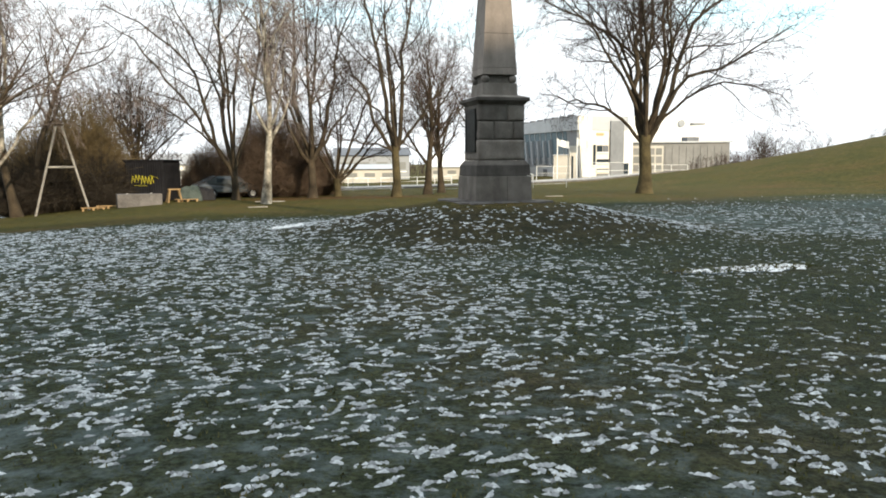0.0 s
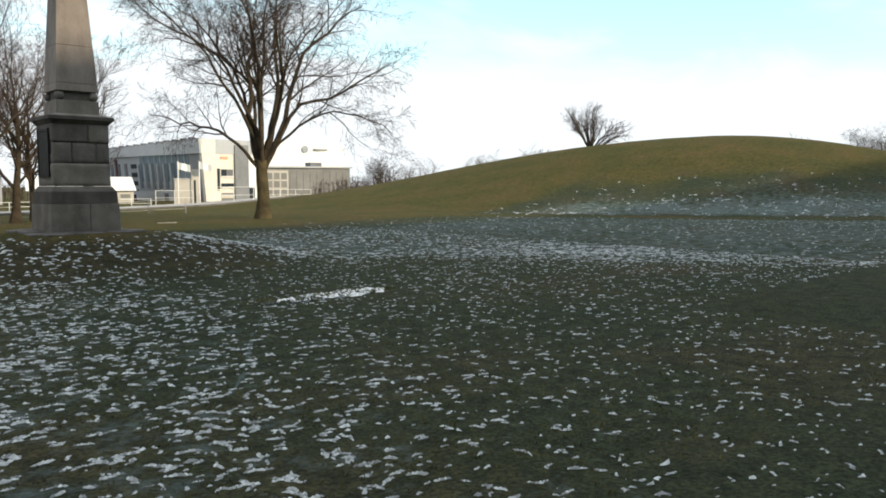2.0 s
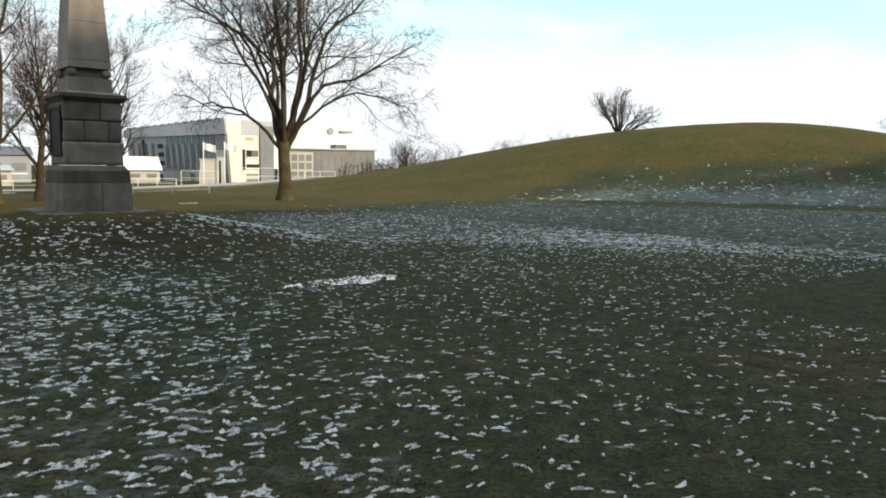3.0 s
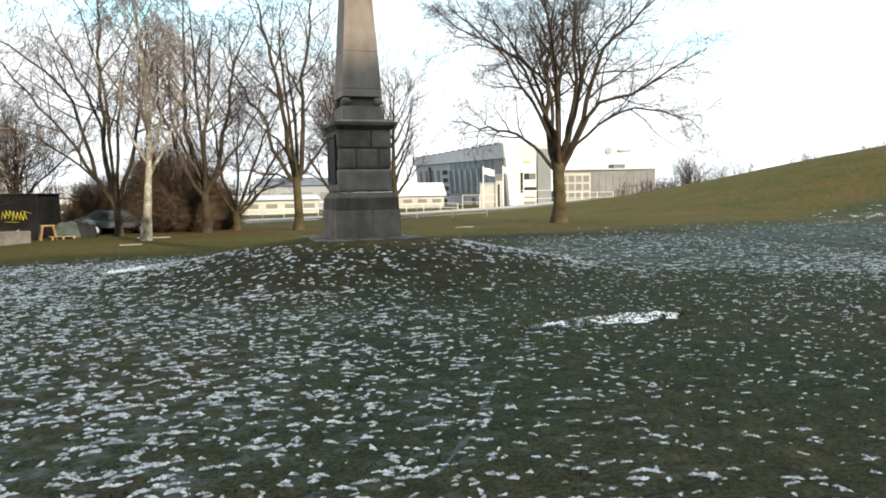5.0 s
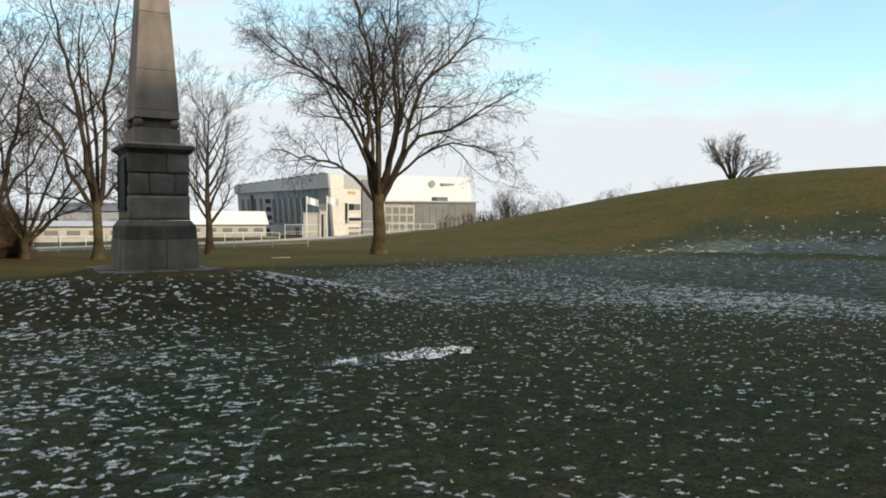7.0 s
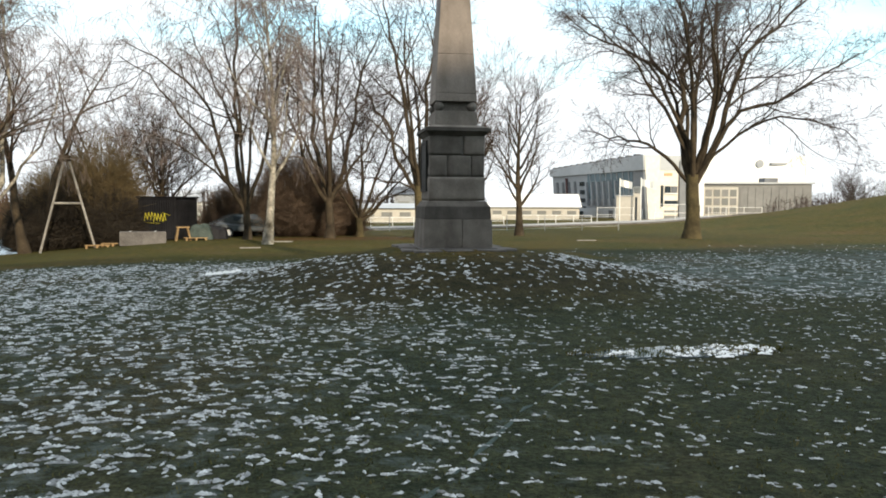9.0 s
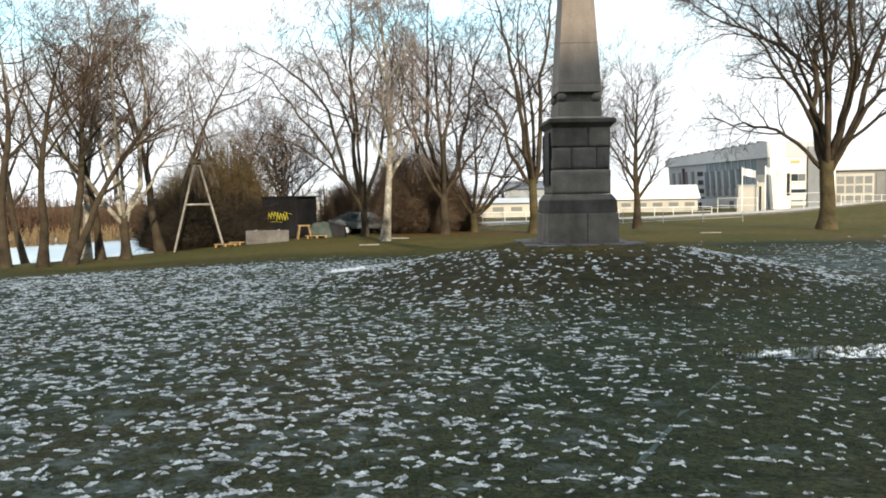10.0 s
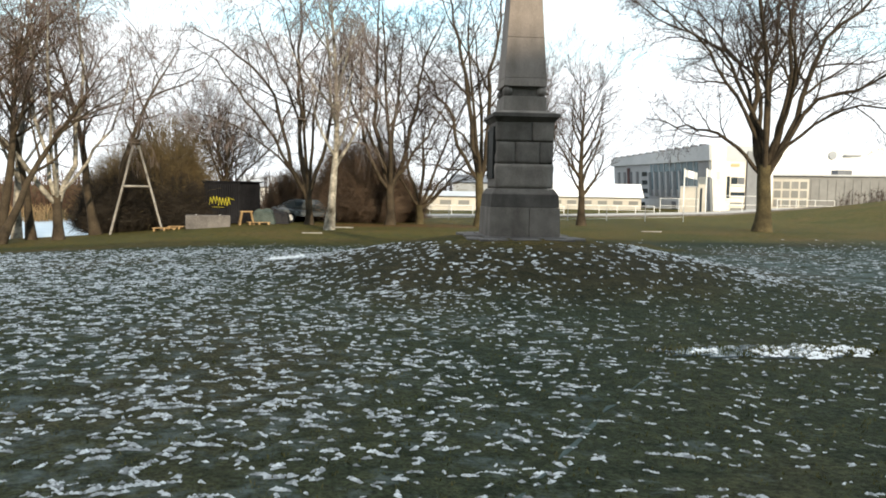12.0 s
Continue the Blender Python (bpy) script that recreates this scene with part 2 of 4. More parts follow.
def thing(name, place, label, category, group="", kind="", turn=0.0):
    ob = new(name)
    ob.empty_display_size = 0.2
    ob.matrix_world = pose(*place, 0, 0, turn)
    return tagged(ob, label, category, group, kind)


def part(name, bm, material, parent, label=""):
    """Links a bmesh, or a mesh, as one object under a thing or a part."""
    if isinstance(bm, bmesh.types.BMesh):
        me = bpy.data.meshes.new(name)
        bm.normal_update()
        bm.to_mesh(me)
        bm.free()
        me.materials.append(material)
    else:
        me = bm
    ob = new(name, me)
    ob.parent = parent
    return tagged(ob, label)


def box(x0, x1, y0, y1, z0, z1, bevel=0.0, bm=None):
    bm = bm or bmesh.new()
    vs = bmesh.ops.create_cube(bm, size=1.0)["verts"]
    for v in vs:
        v.co = Vector(((x0 + x1) / 2 + v.co.x * (x1 - x0), (y0 + y1) / 2 + v.co.y * (y1 - y0), (z0 + z1) / 2 + v.co.z * (z1 - z0)))
    if bevel:
        es = list({e for v in vs for e in v.link_edges})
        bmesh.ops.bevel(bm, geom=es, offset=bevel, segments=2, affect="EDGES", profile=0.6)
    return bm


def frustum(h0, h1, z0, z1, bevel=0.0, xs=(-1, 1), ys=(-1, 1)):
    """A block with a square plan of half width h0 below and h1 above; xs, ys cut out a share of it."""
    bm = box(xs[0], xs[1], ys[0], ys[1], 0, 1)
    for v in bm.verts:
        h = h0 + (h1 - h0) * v.co.z
        v.co = Vector((v.co.x * h, v.co.y * h, z0 + (z1 - z0) * v.co.z))
    if bevel:
        bmesh.ops.bevel(bm, geom=list(bm.edges), offset=bevel, segments=2, affect="EDGES", profile=0.6)
    return bm


def beam(a, b, w, d=None, bm=None, sides=4):
    """A straight bar from a to b."""
    bm = bm or bmesh.new()
    a, b = Vector(a), Vector(b)
    rot = (b - a).to_track_quat("Z", "Y").to_matrix().to_4x4()
    vs = bmesh.ops.create_cone(bm, cap_ends=True, segments=sides, radius1=0.5, radius2=0.5, depth=1.0)["verts"]
    k = math.sqrt(2) if sides == 4 else 1.0
    for v in vs:
        c = v.co.copy()
        if sides == 4:
            c = Matrix.Rotation(radians(45), 3, "Z") @ c
        v.co = (a + b) / 2 + (rot @ Vector((c.x * w * k, c.y * (d or w) * k, c.z * (b - a).length)))
    return bm


def smooth(a, b, x):
    t = min(1.0, max(0.0, (x - a) / (b - a)))
    return t * t * (3 - 2 * t)


# ---- ground ----
def shore(x, y):
    """Distance along the lake's near shore, and out over the water."""
    return (x + 24.6) * 0.51 + (y - 18.6) * 0.86, (x + 24.6) * -0.86 + (y - 18.6) * 0.51


def height(x, y):
    """The ground's height over the plan."""
    r = math.hypot(x, y)
    z = -0.87 + 0.04 * noise.noise((x * 0.11, y * 0.11, 0.3))
    z += (0.87 + 0.02) * (1 - smooth(0.9, 7.4, r * (1 + 0.07 * noise.noise((x * 0.2, y * 0.2, 5)))))
    if r > 1.3:
        z += 0.02 * noise.noise((x * 1.3, y * 1.3, 1.7))
    # falls gently to the road behind and to the lake
    z -= 0.30 * smooth(12, 60, y) * (1 - smooth(20, 40, x))
    z -= 0.75 * smooth(-9, -21, x) * smooth(-2, 16, y)
    p, q = shore(x, y)
    k = smooth(-1.0, 1.6, q) * (1 - smooth(19, 23, q)) * (1 - smooth(15, 21, p - 0.5 * q))
    z += (-3.0 - z) * k
    # the long grass hill
    u, v = ((x - 77) * -0.47 + (y - 23) * 0.88) / 64, ((x - 77) * 0.88 + (y - 23) * 0.47) / 41
    u *= 1.0 if u > 0 else 1.3
    d = math.hypot(u, v)
    z += (7.85 + 0.25 * noise.noise((x * 0.05, y * 0.05, 2))) * (1 - smooth(0.0, 1.0, d)) if d < 1 else 0
    # an unseen bank, added behind the walk so that its shade lies over the lawn
    z += (29.5 + 1.5 * noise.noise((x * 0.06, 0, 9))) * smooth(-27, -52, y) * (1 - smooth(-54, -90, y)) if y < -27 else 0
    return z


def mound_at(x, y):
    """1 on the mound's flank, 0 on the lawn round it."""
    r = math.hypot(x, y) * (1 + 0.07 * noise.noise((x * 0.2, y * 0.2, 5)))
    return 1 - smooth(4.2, 7.0, r + 0.5 * noise.noise((x * 0.6, y * 0.6, 2)))


def frost_at(x, y):
    """How much snow lies: plenty on the shaded lawn, little on the worn grass and none in the sun."""
    n = noise.noise((x * 0.09, y * 0.09, 3)) * 0.5
    m = noise.noise((x * 0.35, y * 0.35, 11))
    d = 0.92 + n * 0.4
    far = x * 0.86 + y * 0.51
    if x + 0.3 * y > 10:
        # strip of frost before the hill and on its foot, with a bare line between
        d *= 1 - smooth(6, 16, y - (x - 14) * 0.25 + n * 6)
        d *= 0.25 + 0.75 * smooth(3.0, 7.5, far + m * 1.5)
        d *= 1 - smooth(41, 62, far + n * 12 + m * 5 + 0.25 * max(0, y + 2))
        d *= 1 - 0.97 * smooth(33.2, 34.4, far + n) * (1 - smooth(37.2, 38.8, far + n))
        return max(0.0, d * (1 + 0.25 * smooth(37, 42, far)))
    d *= 1 - smooth(5.0, 9.0, y + 0.012 * x * x + n * 3)
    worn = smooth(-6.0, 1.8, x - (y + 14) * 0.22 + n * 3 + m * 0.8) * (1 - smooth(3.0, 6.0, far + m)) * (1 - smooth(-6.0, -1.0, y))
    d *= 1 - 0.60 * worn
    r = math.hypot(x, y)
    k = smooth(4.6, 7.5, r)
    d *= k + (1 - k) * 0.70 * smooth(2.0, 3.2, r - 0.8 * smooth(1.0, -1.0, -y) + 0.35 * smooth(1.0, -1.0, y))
    return max(0.0, d)


def ground():
    def steps(pairs):
        out = [pairs[0][0]]
        for (a, st), (b, _) in zip(pairs, pairs[1:]):
            n = max(1, round((b - a) / st))
            out += [a + (b - a) * (i + 1) / n for i in range(n)]
        return out
    xs = steps([(-3000, 600), (-600, 130), (-90, 6), (-34, 1.2), (-14, 0.5), (14, 1.0), (40, 2.2), (150, 110), (600, 600), (3000, 1)])
    ys = steps([(-3000, 600), (-600, 130), (-94, 3), (-25, 0.5), (10, 1.0), (40, 2.0), (110, 80), (600, 600), (3000, 1)])
    verts = [(x, y, height(x, y)) for y in ys for x in xs]
    w = len(xs)
    faces = [(j * w + i, j * w + i + 1, (j + 1) * w + i + 1, (j + 1) * w + i) for j in range(len(ys) - 1) for i in range(w - 1)]
    me = mesh_of("ground", verts, faces, GRASS, True)
    layer = me.attributes.new("frost", "FLOAT", "POINT")
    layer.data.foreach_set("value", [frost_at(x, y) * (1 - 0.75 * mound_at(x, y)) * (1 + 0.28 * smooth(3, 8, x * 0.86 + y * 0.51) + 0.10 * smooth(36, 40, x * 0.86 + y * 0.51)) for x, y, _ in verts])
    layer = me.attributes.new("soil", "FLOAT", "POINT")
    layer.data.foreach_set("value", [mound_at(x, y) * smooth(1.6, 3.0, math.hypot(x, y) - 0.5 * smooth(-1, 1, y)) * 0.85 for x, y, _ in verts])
    layer = me.attributes.new("litter", "FLOAT", "POINT")
    layer.data.foreach_set("value", [0.8 * (1 - smooth(0.4, 1.0, math.hypot((x + 1.0) / 7.5, (y - 25.6) / 3.6) + 0.3 * noise.noise((x * 0.5, y * 0.5, 6)))) for x, y, _ in verts])
    tagged(new("ground", me), "short winter grass lawn with thin frost, a mound and a long hill", "ground", kind="structure")


ground()


def snow():
    """Melting snow among the grass: short ragged trails of low clumps."""
    rng = random.Random(4)
    verts, faces = [], []
    def clump(x, y, size, flat=0.28, slim=(0.42, 0.85), turn=None):
        n = rng.randint(7, 9)
        z0 = height(x, y)
        a0, el, tw = rng.uniform(0, 6.28), rng.uniform(*slim), rng.gauss(-0.1, 0.7) if turn is None else turn + rng.gauss(0, 0.25)
        gx, gy = (height(x + 0.1, y) - z0) / 0.1, (height(x, y + 0.1) - z0) / 0.1
        b = len(verts)
        for i in range(n):
            a = a0 + i / n * 6.2832
            r = size * (rng.uniform(0.9, 1.5) if rng.random() < 0.35 else rng.uniform(0.55, 0.95))
            px, py = math.cos(a) * r, math.sin(a) * r * el
            qx, qy = math.cos(tw) * px - math.sin(tw) * py, math.sin(tw) * px + math.cos(tw) * py
            verts.append((x + qx, y + qy, z0 + gx * qx + gy * qy - 0.002))
        verts.append((x, y, z0 + 0.007 + size * flat * rng.uniform(0.5, 1.6)))
        for i in range(n):
            faces.append((b + i, b + (i + 1) % n, b + n))
    def trail(x, y, size, n):
        a = max(-0.55, min(0.5, -0.075 * (x + 5.5))) + rng.gauss(0, 0.5)
        if rng.random() < 0.12:
            a += rng.uniform(0.8, 2.2)
        for i in range(n):
            k = 0.75 + 0.5 * math.sin((i + 0.7) / (n + 0.4) * 3.14)
            clump(x, y, size * k * rng.uniform(0.75, 1.2), slim=(0.38, 0.75), turn=a)
            a += rng.gauss(0, 0.35)
            x, y = x + math.cos(a) * size * 0.95, y + math.sin(a) * size * 0.9
    def streak(x, y, size, n):
        a = rng.gauss(0.5, 0.5)
        for _ in range(n):
            clump(x, y, size * rng.uniform(0.5, 1.1))
            a += rng.gauss(0, 0.35)
            x, y = x + math.cos(a) * size * 1.3, y + math.sin(a) * size * 1.3
    for _ in range(94000):
        x, y = rng.uniform(-21, 16), rng.uniform(-25.5, 11)
        if math.hypot(x, y) < 1.2 or (y < -15 and abs(x + 5) > 10):
            continue
        f = frost_at(x, y)
        g = 0.66 + 0.35 * noise.noise((x * 0.45, y * 0.45, 8)) + 0.30 * noise.noise((x * 1.7, y * 1.7, 3))
        on = mound_at(x, y)
        if rng.random() > 0.95 * f * max(0.2, g) * (1 - 0.30 * on) * (1 - 0.80 * smooth(3.0, 7.5, x + 0.3 * y) * smooth(-7.0, -2.0, y)):
            continue
        size = rng.uniform(0.015, 0.040) * (0.34 + 0.80 * min(1.0, f)) * (1 + 0.7 * on)
        trail(x, y, size, rng.choice((1, 2, 3, 3, 4, 5, 6)) if on < 0.5 else rng.choice((1, 2, 2, 3, 4)))
    # frost before the hill and on its foot, in streaks down the slope
    for _ in range(60000):
        x, y = rng.uniform(7, 62), rng.uniform(-26, 20)
        far = x * 0.86 + y * 0.51
        if x + 0.3 * y <= 10:
            continue
        f = frost_at(x, y)
        if far < 36:
            if rng.random() < f * 0.09:
                trail(x, y, rng.uniform(0.02, 0.05), rng.choice((1, 2, 2, 3, 4)))
        else:
            g = 0.5 + 0.9 * noise.noise((x * 0.22, y * 0.22, 14)) + 0.5 * noise.noise((x * 0.9, y * 0.9, 15))
            if rng.random() < f * 0.10 * max(0.0, g):
                streak(x, y, rng.uniform(0.05, 0.12), rng.randint(2, 6))
    me = mesh_of("snow_clumps", verts, faces, SNOW, True)
    tagged(new("snow_clumps", me), "scattered melting snow clumps lying on the grass", "snow", kind="stuff")
    # patches that stay whiter than the rest: old snow, and slush on the puddle
    for cx, cy, lx, ly, n, words in ((-5.92, 2.1, 0.44, 0.26, 220, "bright patch of old snow beside the mound"),
                                     (2.02, -9.68, 0.78, 0.36, 180, "white slush floating on the puddle"),
                                     (0.60, -9.62, 0.20, 0.10, 26, "small white slush patch at the puddle's end")):
        verts, faces = [], []
        for _ in range(n):
            u = rng.uniform(-1, 1)
            clump(cx + u * lx, cy + rng.uniform(-1, 1) * ly * math.sqrt(1 - 0.8 * u * u) + 0.07 * math.sin(u * 9), rng.uniform(0.02, 0.07), 0.3 if cy < 0 else 0.9)
        if cy < 0:
            verts = [(x, y, z + 0.02) for x, y, z in verts]
        tagged(new("snow_patch", mesh_of("snow_patch", verts, faces, DEEP_SNOW, True)), words, "snow", kind="stuff")


snow()


def grass():
    rng = random.Random(9)
    verts, faces = [], []
    for _ in range(14000):
        x, y = rng.uniform(-12, 8), rng.uniform(-19, -3)
        if rng.random() > 1 - smooth(-15, -3, y) * 0.7:
            continue
        z = height(x, y)
        for _ in range(3):
            a, h, w = rng.uniform(0, 6.28), rng.uniform(0.012, 0.035), rng.uniform(0.005, 0.012)
            px, py = x + rng.uniform(-0.05, 0.05), y + rng.uniform(-0.05, 0.05)
            dx, dy = math.cos(a), math.sin(a)
            ln = rng.uniform(0.2, 0.9) * h
            b = len(verts)
            verts.extend([(px - dy * w, py + dx * w, z - 0.01), (px + dy * w, py - dx * w, z - 0.01), (px + dx * ln, py + dy * ln, z + h)])
            faces.append((b, b + 1, b + 2))
    for _ in range(420):
        a, k = rng.uniform(0, 6.28), rng.choice((rng.uniform(0.75, 1.25), rng.uniform(0.0, 1.0)))
        x, y = 1.5 + math.cos(a) * 1.35 * k, -9.62 + math.sin(a) * 0.28 * k
        z = height(x, y)
        for _ in range(5):
            a, h, w = rng.uniform(0, 6.28), rng.uniform(0.03, 0.065), rng.uniform(0.008, 0.018)
            px, py = x + rng.uniform(-0.05, 0.05), y + rng.uniform(-0.03, 0.03)
            dx, dy = math.cos(a), math.sin(a)
            b = len(verts)
            verts.extend([(px - dy * w, py + dx * w, z - 0.01), (px + dy * w, py - dx * w, z - 0.01), (px + dx * h * 0.6, py + dy * h * 0.6, z + h)])
            faces.append((b, b + 1, b + 2))
    tagged(new("grass_blades", mesh_of("grass_blades", verts, faces, BLADE)), "short wet winter grass blades on the lawn", "grass", kind="stuff")


grass()


def puddle():
    verts, faces = [], []
    n = 60
    cx, cy = 1.5, -9.62
    z = height(cx, cy) + 0.022
    for i in range(n):
        a = i / n * 6.2832
        r = 1 + 0.30 * noise.noise((math.cos(a) * 2.2, math.sin(a) * 2.2, 4)) + 0.4 * noise.noise((math.cos(a) * 7, math.sin(a) * 7, 2))
        verts.append((cx + math.cos(a) * 1.3 * r, cy + math.sin(a) * 0.36 * r + 0.03 * math.cos(a), z))
    verts += [(x, y, z - 0.12) for x, y, _ in verts]
    faces = [(i + n, (i + 1) % n + n, (i + 1) % n, i) for i in range(n)] + [tuple(range(n))]
    tagged(new("puddle", mesh_of("puddle", verts, faces, WATER)), "shallow meltwater puddle in the grass reflecting the sky", "puddle", kind="structure")


puddle()


def rut():
    """A wheel track with a skin of ice, running from the puddle across the lawn."""
    verts, faces = [], []
    for i in range(40):
        t = i / 39
        x, y = 0.3 - 3.6 * t - 0.12 * math.sin(t * 5), -9.8 - 5.1 * t
        w = 0.04 + 0.05 * noise.noise((t * 13, 0, 1))
        for k in (-1, 0, 1):
            px = x + k * w + 0.03 * noise.noise((t * 14, k, 5))
            verts.append((px, y + k * 0.03, height(px, y) + (0.002 if k else 0.008)))
    for i in range(39):
        if noise.noise((i * 0.37, 3, 0)) < -0.05:
            continue
        for k in range(2):
            q = i * 3 + k
            faces.append((q, q + 1, q + 4, q + 3))
    tagged(new("wheel_rut", mesh_of("wheel_rut", verts, faces, ICE, True)), "shallow wheel rut with a skin of bluish ice", "rut", kind="structure")


rut()


def lake():
    pts = []
    for p, q in ((-120, -1.0), (30, -1.0), (30, 26), (-120, 26)):
        pts.append((-24.6 + 0.51 * p - 0.86 * q, 18.6 + 0.86 * p + 0.51 * q, -1.98))
    pts += [(x, y, z - 2.5) for x, y, z in pts]
    faces = [(0, 1, 2, 3), (7, 6, 5, 4)] + [(i + 4, (i + 1) % 4 + 4, (i + 1) % 4, i) for i in range(4)]
    tagged(new("lake", mesh_of("lake", pts, faces, LAKE_ICE)), "pale frozen lake behind the shore trees", "water", kind="structure")


lake()

# ---- monument ----
def rock_block(h0, h1, z0, z1, xs=(-1, 1), seed=0, relief=0.022):
    """A rock-faced block: chamfered margins and an uneven swelling face."""
    bm = frustum(h0, h1, z0, z1, 0.0, xs)
    bmesh.ops.subdivide_edges(bm, edges=list(bm.edges), cuts=7, use_grid_fill=True)
    c = Vector((h0 * (xs[0] + xs[1]) / 2, 0, (z0 + z1) / 2))
    hx, hz = h0 * (xs[1] - xs[0]) / 2, (z1 - z0) / 2
    for v in bm.verts:
        d = v.co - c
        # distance from the nearest arris, on the faces that show
        edge = sorted((hx - abs(d.x), h0 - abs(d.y), hz - abs(d.z)))
        k = smooth(0.0, 0.09, edge[1])
        o = Vector((d.x / hx if abs(d.x) > hx * 0.99 else 0, d.y / h0 if abs(d.y) > h0 * 0.97 else 0, 0))
        v.co += o * (relief * (k * (0.6 + 0.9 * noise.noise(v.co * 3.1 + Vector((seed, 0, 0)))) + 0.35 * noise.noise(v.co * 9)) - 0.006 * (1 - k))
    for f in bm.faces:
        f.smooth = True
    return bm


def obelisk():
    ob = thing("obelisk", (0, 0, 0), "grey granite obelisk monument on a grassy mound", "monument")
    part("footing", frustum(0.98, 0.96, -0.25, 0.05, 0.03), CONCRETE, ob, "rough stone footing slab")
    rng = random.Random(31)
    # worn flat stones round the foot, sunk in the turf
    for side in range(4):
        for k in range(3):
            bm = box(-0.36, 0.36, -0.21, 0.21, -0.14, rng.uniform(0.015, 0.05), 0.03)
            for v in bm.verts:
                v.co += Vector((noise.noise(v.co * 4 + Vector((side, k, 0))) * 0.06, noise.noise(v.co * 4 + Vector((k, side, 3))) * 0.05, 0))
            bm.transform(Matrix.Rotation(radians(90 * side), 4, "Z") @ Matrix.Translation(((k - 1) * 0.76 + rng.uniform(-0.04, 0.04), -1.17 + rng.uniform(-0.06, 0.05), 0)) @ Matrix.Rotation(rng.uniform(-0.1, 0.1), 4, "Z"))
            part("footing_stone", bm, CONCRETE, ob)
    # lower plinth course: four blocks round the core, with a joint in each face
    for xs in ((-1, 0.114), (0.126, 1)):
        for ys in ((-1, -0.006), (0.006, 1)):
            part("plinth_block", frustum(0.865, 0.85, 0.05, 0.745, 0.014, xs, ys), GRANITE, ob)
    part("plinth_block", frustum(0.835, 0.815, 0.752, 1.06, 0.012), GRANITE, ob)
    part("plinth_moulding", frustum(0.815, 0.715, 1.06, 1.20, 0.02), GRANITE, ob)
    # die, three rock-faced courses
    part("die_block", rock_block(0.70, 0.70, 1.205, 1.79, seed=1), GRANITE, ob)
    for i, xs in enumerate(((-1, -0.36), (-0.35, 0.52), (0.53, 1))):
        part("die_block", rock_block(0.685, 0.68, 1.797, 2.325, xs, 2 + i), GRANITE, ob)
    for i, xs in enumerate(((-1, 0.23), (0.24, 1))):
        part("die_block", rock_block(0.695, 0.69, 2.332, 2.80, xs, 6 + i), GRANITE, ob)
    part("cornice_moulding", frustum(0.70, 0.79, 2.80, 2.90, 0.015), GRANITE, ob)
    part("cornice_slab", frustum(0.82, 0.81, 2.90, 3.0, 0.015), GRANITE, ob)
    part("cornice_slope", frustum(0.80, 0.56, 3.0, 3.075, 0.01), GRANITE, ob)
    part("base_block", frustum(0.535, 0.525, 3.07, 3.42, 0.012), GRANITE, ob)
    part("recess_block", frustum(0.42, 0.42, 3.41, 3.665, 0.01), GRANITE, ob)
    for sx in (-1, 1):
        for sy in (-1, 1):
            bm = bmesh.new()
            bmesh.ops.create_uvsphere(bm, u_segments=20, v_segments=12, radius=0.125)
            for v in bm.verts:
                v.co = Vector((v.co.x + sx * 0.42, v.co.y + sy * 0.42, v.co.z * 0.98 + 3.54))
            for f in bm.faces:
                f.smooth = True
            part("ball", bm, GRANITE, ob, "carved granite ball between base and shaft")
    def hw(z):
        return 0.525 - (z - 3.66) * 0.062
    cuts = [3.66, 3.86, 4.83, 6.22, 7.7, 9.1]
    for a, b in zip(cuts, cuts[1:]):
        part("shaft_block", frustum(hw(a), hw(b - 0.006), a, b - 0.006, 0.01), GRANITE_WARM, ob)
    part("pyramidion", frustum(hw(9.1), 0.015, 9.1, 9.65, 0.004), GRANITE_WARM, ob)
    # bronze panel on the side of the die
    plaque = part("plaque", box(-0.735, -0.68, -0.42, 0.42, 1.50, 2.62, 0.012), BRONZE, ob, "dark bronze relief panel")
    fr = bmesh.new()
    for y0, y1, z0, z1 in ((-0.47, 0.47, 1.44, 1.50), (-0.47, 0.47, 2.62, 2.69), (-0.47, -0.42, 1.50, 2.62), (0.42, 0.47, 1.50, 2.62)):
        box(-0.755, -0.68, y0, y1, z0, z1, 0, fr)
    part("plaque_frame", fr, BRONZE, plaque)


obelisk()

# ---- trees ----
def tube(lines, sides_of, material, name):
    """One mesh of many tapered tubes: lines of (points, radii, level)."""
    verts, faces = [], []
    for pts, rad, lev in lines:
        n = sides_of(lev)
        ref = Vector((0.31, 0.87, 0.38))
        base = len(verts)
        for i, p in enumerate(pts):
            d = (pts[min(i + 1, len(pts) - 1)] - pts[max(i - 1, 0)])
            d = d.normalized() if d.length > 1e-6 else Vector((0, 0, 1))
            u = d.cross(ref)
            u = u.normalized() if u.length > 1e-3 else Vector((1, 0, 0))
            w = d.cross(u)
            for k in range(n):
                a = k / n * 6.2832
                verts.append(p + (u * math.cos(a) + w * math.sin(a)) * rad[i])
        for i in range(len(pts) - 1):
            for k in range(n):
                q = base + i * n
                faces.append((q + k, q + (k + 1) % n, q + n + (k + 1) % n, q + n + k))
    return mesh_of(name, verts, faces, material, True)


